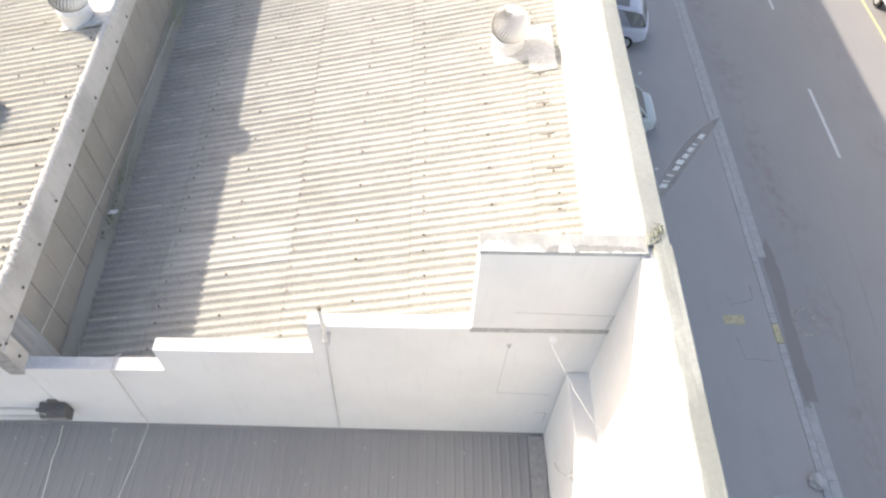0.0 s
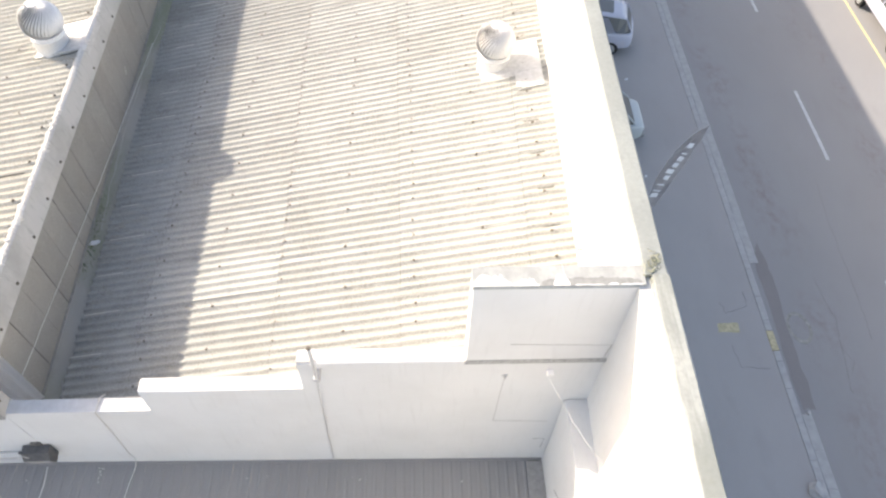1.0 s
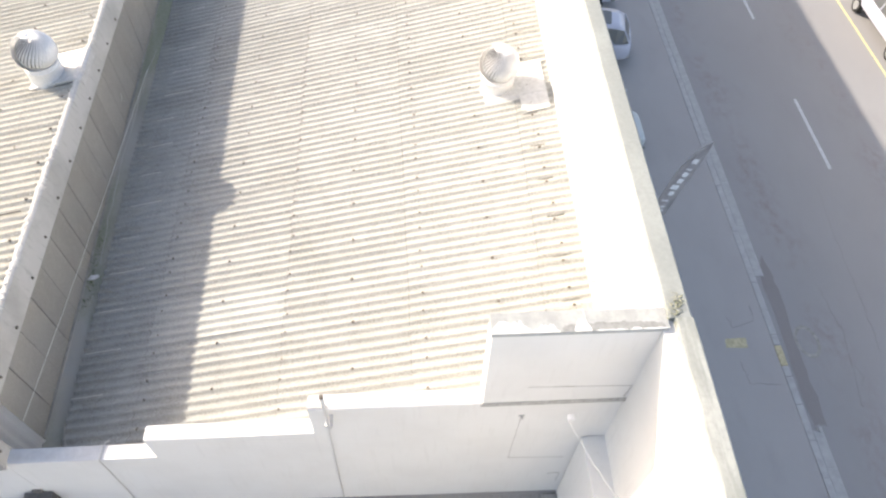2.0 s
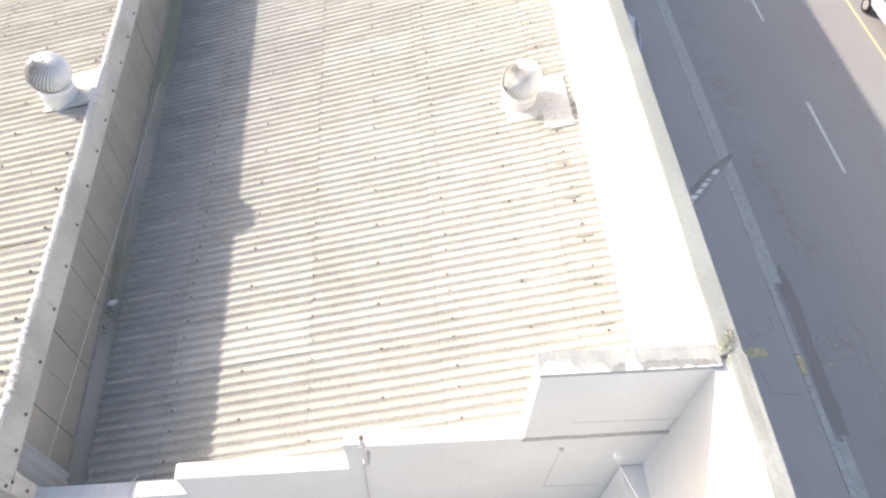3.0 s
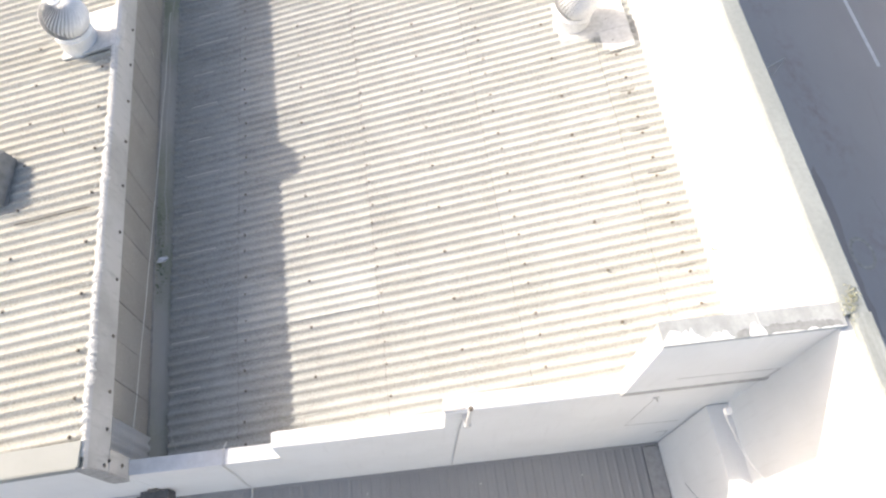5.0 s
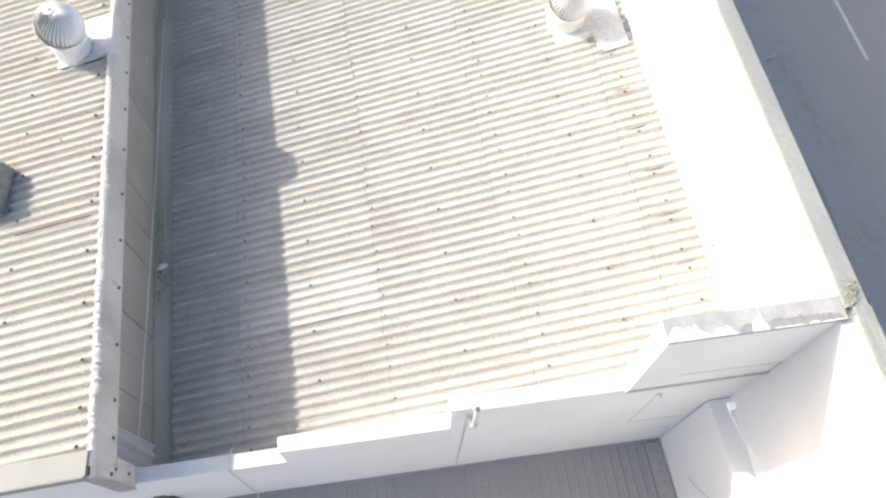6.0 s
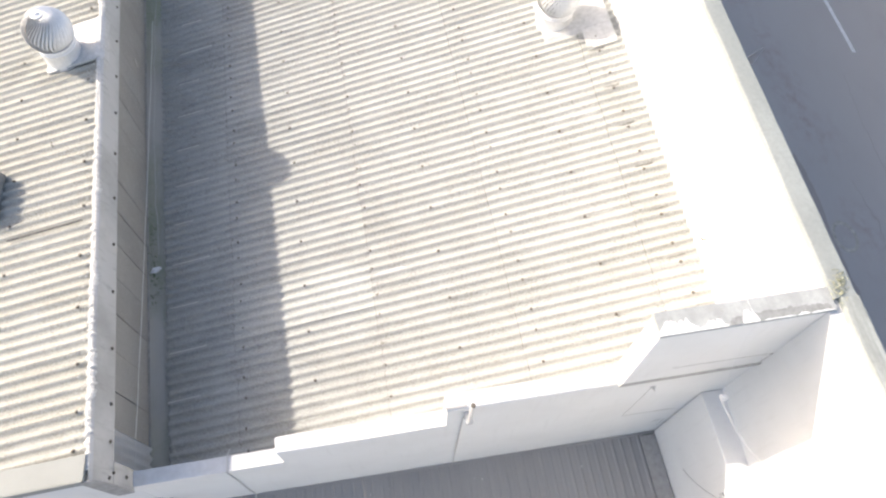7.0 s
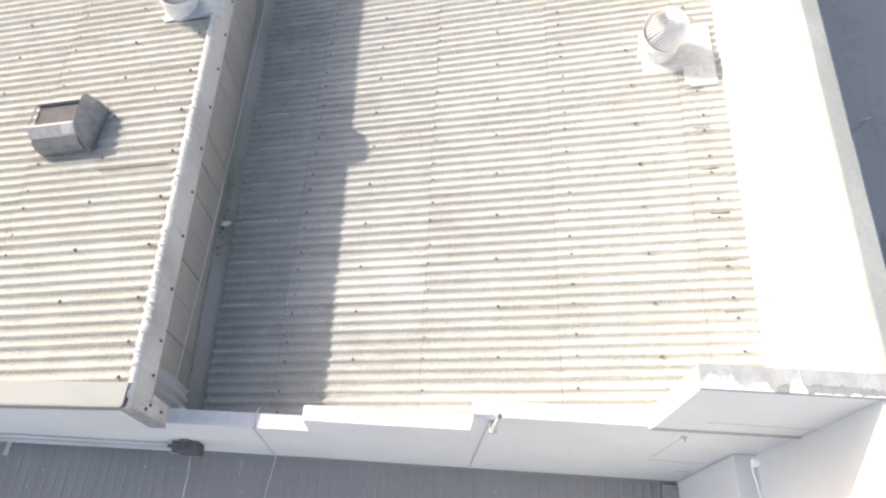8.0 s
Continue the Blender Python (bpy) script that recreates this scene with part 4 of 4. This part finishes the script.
manhole = empty("manhole_cover", pose(12.5, 3.79, 0) @ Matrix.Diagonal((0.68, 1.04, 1, 1)), "round manhole cover with a worn yellow ring", "manhole cover", kind="structure")
bm = bmesh.new()
ring = []
for k in range(48):
    a = 6.28318 * k / 48
    c, s2 = math.cos(a), math.sin(a)
    ring.append([bm.verts.new((r * c, r * s2, z)) for r, z in ((0.40, -0.01), (0.40, 0.005), (0.52, 0.005), (0.52, -0.01))])
for k in range(48):
    p, q = ring[k], ring[(k + 1) % 48]
    for m in range(4):
        bm.faces.new((p[m], p[(m + 1) % 4], q[(m + 1) % 4], q[m]))
M_RING = plain("faded_yellow_ring", (0.305, 0.296, 0.27), 0.85, 0, 0.4, 7.0)
part("ring", bm, M_RING, manhole, "faded yellow ring")
part("lid", lathe([(0.36, -0.02), (0.36, 0.003), (0.30, 0.006), (0.1, 0.006)], 32), M_ROAD, manhole)
for k in range(7):
    part("rib", box(-0.22 + 0.03 * abs(k - 3), 0.22 - 0.03 * abs(k - 3), -0.22 + 0.07 * k, -0.19 + 0.07 * k, 0.004, 0.012), M_ROAD, manhole, at=pose(0, 0, 0, 0, 0, 25))


def crack_line(pts, seed, width=0.009, z=0.0):
    rnd = random.Random(seed)
    fine = []
    for p, q in zip(pts, pts[1:]):
        n = max(3, int(math.dist(p, q) / 0.09))
        for k in range(n):
            fine.append((p[0] + (q[0] - p[0]) * k / n + rnd.uniform(-0.045, 0.045), p[1] + (q[1] - p[1]) * k / n + rnd.uniform(-0.03, 0.03), z - rnd.uniform(0, 0.7) * width))
    return tagged(part("tar_crack", tube(fine, width, 4), M_PATCH), "dark jagged crack in the asphalt", "road crack", "road cracks")


crack_line([(13.62, 5.6), (13.6, 5.19), (13.7, 4.0), (13.45, 2.85), (13.23, 1.62)], 1)
crack_line([(13.5, 3.1), (13.65, 2.6), (13.5, 2.2)], 2, 0.01)
crack_line([(10.27, 3.2), (10.33, 2.52), (11.25, 2.43)], 3, 0.010, 0.12)
crack_line([(10.34, 4.7), (10.42, 4.3), (11.05, 4.5), (11.2, 5.1)], 4, 0.010, 0.12)
crack_line([(15.2, 9.6), (14.9, 7.5), (14.75, 5.5), (14.5, 3.2)], 6, 0.008)
tagged(part("pale_rubble", crumpled(8, (0.22, 0.26, 0.16)), M_KERB, at=pose(11.14, -0.95, 0.17, 0, 0, 30)), "pale lump of broken concrete beside the kerb", "rubble")
tagged(part("pale_rubble", crumpled(9, (0.08, 0.09, 0.06)), M_KERB, at=pose(11.78, 1.15, 0.02)), "small broken concrete lump in the gutter channel", "rubble")
for x, y, w in ((9.62, 14.85, 0.09), (9.24, 9.79, 0.07)):
    tagged(part("paper_scrap", crumpled(int(10 * x), (w, 0.6 * w, 0.03)), M_PAPER, at=pose(x, y, 0.13, 0, 0, 40)), "small pale paper scrap lying on the forecourt", "litter", "scraps on the forecourt")
tagged(part("scrap_board", box(-0.38, 0.38, -0.06, 0.06, 0.0, 0.03, 0.006), M_KERB, at=pose(10.3, -1.3, 0.125, 0, 0, 5)), "pale scrap board lying on the forecourt", "scrap")

# ---- feather flag ----
flag = empty("feather_flag", pose(8.0, 6.87, 0.12), "grey feather flag with plain white printing on a curved pole", "flag")
ARC = [(0.02, 0.0), (0.03, 1.0), (0.04, 2.0), (0.07, 3.1), (0.17, 3.75), (0.31, 4.25), (0.55, 4.75), (0.74, 4.98), (0.92, 5.10)]
part("pole", tube([(x, 0, z) for x, z in ARC], 0.014, 8), M_CABLE_D, flag)
part("base", lathe([(0.30, 0.0), (0.30, 0.05), (0.10, 0.09), (0.03, 0.25)], 20), M_BOX, flag)
edge = [(0.33, 1.9), (0.45, 2.4), (0.58, 3.1), (0.70, 3.7), (0.80, 4.25), (0.86, 4.72), (0.90, 5.02)]
left = [(0.04, 1.9), (0.05, 2.4), (0.07, 3.1), (0.16, 3.7), (0.31, 4.25), (0.54, 4.74), (0.88, 5.09)]
bm = bmesh.new()
a = [bm.verts.new((x, 0.02 * math.sin(4 * z), z)) for x, z in left]
b = [bm.verts.new(((x + ex) / 2, 0.05 * math.sin(3 * z + 1), (z + ez) / 2)) for (x, z), (ex, ez) in zip(left, edge)]
c = [bm.verts.new((x, 0.03 * math.sin(5 * z), z)) for x, z in edge]
for p, q in ((a, b), (b, c)):
    for i in range(len(p) - 1):
        bm.faces.new((p[i], p[i + 1], q[i + 1], q[i]))
bmesh.ops.solidify(bm, geom=bm.faces[:], thickness=0.004)
part("cloth", bm, M_FLAG, flag)
for k in range(9):
    f = (k + 0.5) / 9
    x, z = 0.20 + 0.46 * f ** 1.3, 2.36 + 2.22 * f
    tall = 0.17 if k in (0, 1, 2, 4) else 0.11
    part("print_bar", box(-tall, 0.05, -0.075, -0.06, -0.09, 0.08 if k not in (1, 2, 7) else -0.03, 0.01), M_FLAGW, flag, "plain white printed bar", at=pose(x, 0, z, 0, 10 + 8 * f, 0))

# ---- vehicles ----
def hull_ring(x, w, z0, z1, soft=0.12):
    pts = [(-w + 0.06, z0), (w - 0.06, z0), (w, z0 + 0.12), (w, (z0 + z1) / 2), (w - 0.03, z1 - soft), (w - soft, z1 - 0.02), (w * 0.4, z1), (-w * 0.4, z1), (-w + soft, z1 - 0.02), (-w + 0.03, z1 - soft), (-w, (z0 + z1) / 2), (-w, z0 + 0.12)]
    return [(x, y, z) for y, z in pts]


def car(at, length, height, hull, cabin, label, name="car", paint=M_CAR):
    """x points to the nose. hull: (x, half width, bottom, top); cabin: (x, half width at the belt, half width at the roof, belt, roof)."""
    c = empty(name, at, label, "car", "parked vehicles")
    body = part("body", loft([hull_ring(*h) for h in hull]), paint, c, smooth=True)
    glass = []
    for x, wb, wr, zb, zr in cabin:
        glass.append([(x, -wb, zb), (x, wb, zb), (x, wr, zr - 0.03), (x, wr - 0.06, zr), (x, -wr + 0.06, zr), (x, -wr, zr - 0.03)])
    soften = body.modifiers.new("soften", "SUBSURF")
    soften.levels = soften.render_levels = 2
    part("glazing", loft(glass), M_GLASS, c, "dark tinted windows")
    x0, x1 = cabin[1][0], cabin[-2][0]
    part("roof", loft([[(x, -wr + 0.01, zr - 0.03), (x, wr - 0.01, zr - 0.03), (x, wr - 0.03, zr + 0.012), (x, wr * 0.5, zr + 0.03), (x, -wr * 0.5, zr + 0.03), (x, -wr + 0.03, zr + 0.012)] for x, wb, wr, zb, zr in cabin[1:-1]]), paint, c, smooth=True)
    for s in (-1, 1):
        for a, b in ((cabin[0], cabin[1]), (cabin[-1], cabin[-2])):
            part("pillar", tube([(a[0], s * (a[1] - 0.02), a[3]), (b[0], s * (b[2] - 0.02), b[4] - 0.01)], 0.032, 6), paint, c)
        mid = (x0 + x1) / 2
        part("pillar", tube([(mid, s * cabin[1][1], cabin[1][3]), (mid, s * (cabin[1][2] - 0.01), cabin[1][4] - 0.02)], 0.035, 6), paint, c)
        part("mirror", box(cabin[0][0] - 0.35, cabin[0][0] - 0.2, s * 0.95 - 0.09, s * 0.95 + 0.09, 0.98, 1.10, 0.03), paint, c)
        part("headlamp", box(length / 2 - 0.34, length / 2 - 0.04, s * 0.62 - 0.16, s * 0.62 + 0.16, 0.62, 0.78, 0.04), M_LAMP, c, "clear headlamp")
        part("tail_lamp", box(-length / 2 + 0.02, -length / 2 + 0.12, s * 0.56 - 0.08, s * 0.56 + 0.08, 0.62, 0.78, 0.02), M_LAMP, c)
        for x in (length / 2 - 0.85, -length / 2 + 0.8):
            tyre = part("wheel", lathe([(0.18, -0.10), (0.30, -0.10), (0.325, -0.06), (0.325, 0.06), (0.30, 0.10), (0.18, 0.10)], 28), M_RUBBER, c, at=pose(x, s * 0.80, 0.325, 90, 0, 0))
            part("rim", lathe([(0.19, -0.105), (0.20, -0.102), (0.20, 0.102), (0.19, 0.108), (0.05, 0.085)], 20), M_GALV, tyre, "silver wheel rim")
    part("bumper", box(length / 2 - 0.12, length / 2 + 0.03, -0.72, 0.72, 0.30, 0.46, 0.04), M_DULL, c)
    part("bumper", box(-length / 2 - 0.03, -length / 2 + 0.12, -0.72, 0.72, 0.36, 0.52, 0.04), M_DULL, c)
    return c


HATCH_HULL = [(-1.95, 0.70, 0.35, 0.85), (-1.85, 0.76, 0.25, 0.93), (-1.55, 0.82, 0.22, 0.97), (-1.2, 0.84, 0.20, 0.98), (0.3, 0.85, 0.20, 0.96), (0.9, 0.84, 0.20, 0.94), (1.5, 0.81, 0.22, 0.84), (1.85, 0.72, 0.26, 0.72), (1.98, 0.55, 0.34, 0.60)]
HATCH_CABIN = [(1.05, 0.74, 0.70, 0.93, 0.96), (0.25, 0.80, 0.60, 0.95, 1.44), (-0.6, 0.80, 0.60, 0.96, 1.47), (-1.12, 0.79, 0.57, 0.97, 1.40), (-1.56, 0.70, 0.62, 0.96, 1.00)]
SUV_HULL = [(-2.24, 0.58, 0.42, 0.86), (-2.16, 0.78, 0.34, 1.0), (-1.95, 0.87, 0.28, 1.06), (-1.3, 0.91, 0.24, 1.08), (0.4, 0.91, 0.24, 1.06), (1.1, 0.90, 0.24, 1.04), (1.8, 0.86, 0.26, 0.95), (2.12, 0.76, 0.30, 0.84), (2.22, 0.6, 0.38, 0.70)]
SUV_CABIN = [(1.2, 0.82, 0.78, 1.03, 1.06), (0.45, 0.86, 0.66, 1.05, 1.58), (-0.6, 0.86, 0.67, 1.06, 1.63), (-1.55, 0.85, 0.65, 1.06, 1.59), (-1.84, 0.82, 0.58, 1.06, 1.50), (-2.10, 0.70, 0.60, 1.05, 1.10)]
car(pose(7.44, 12.1, 0.12, 0, 0, 178), 3.95, 1.47, HATCH_HULL, HATCH_CABIN, "pale blue-grey hatchback parked tail out on the forecourt", paint=M_CAR_PALE)
suv = car(pose(7.98, 17.48, 0.12, 0, 0, 168), 4.42, 1.63, SUV_HULL, SUV_CABIN, "white family car with a dark glass roof parked tail out")
part("sunroof", loft([[(x, -0.42, z), (x, 0.42, z), (x, 0.42, z + 0.012), (x, -0.42, z + 0.012)] for x, z in ((-1.30, 1.632), (-0.6, 1.662), (0.42, 1.612))]), M_GLASS, suv, "dark glass roof panel")
for s in (-1, 1):
    bm = bmesh.new()
    q = [(-1.02, 0.875, 1.05), (-1.50, 0.872, 1.05), (-1.12, 0.69, 1.56), (-0.92, 0.69, 1.58)]
    bm.faces.new([bm.verts.new((x, s * y, z)) for x, y, z in q])
    bmesh.ops.solidify(bm, geom=bm.faces[:], thickness=0.02)
    part("pillar", bm, M_CAR, suv)
car(pose(8.35, 21.0, 0.12, 0, 0, -2), 3.95, 1.47, HATCH_HULL, HATCH_CABIN, "dark-windowed pale hatchback parked further along the forecourt")
PICK_HULL = [(-2.5, 0.78, 0.45, 0.95), (-2.45, 0.86, 0.38, 1.02), (-1.0, 0.88, 0.36, 1.04), (0.6, 0.88, 0.36, 1.04), (1.3, 0.87, 0.36, 1.02), (2.0, 0.84, 0.36, 0.96), (2.4, 0.76, 0.38, 0.86), (2.5, 0.6, 0.45, 0.75)]
PICK_CABIN = [(1.5, 0.80, 0.76, 1.02, 1.05), (0.85, 0.83, 0.66, 1.03, 1.66), (0.2, 0.83, 0.67, 1.03, 1.70), (-0.5, 0.83, 0.66, 1.03, 1.66), (-0.75, 0.82, 0.74, 1.03, 1.10)]
car(pose(21.72, 18.05, 0.0, 0, 0, 88), 5.0, 1.7, PICK_HULL, PICK_CABIN, "white pickup parked beyond the yellow line", "pickup")
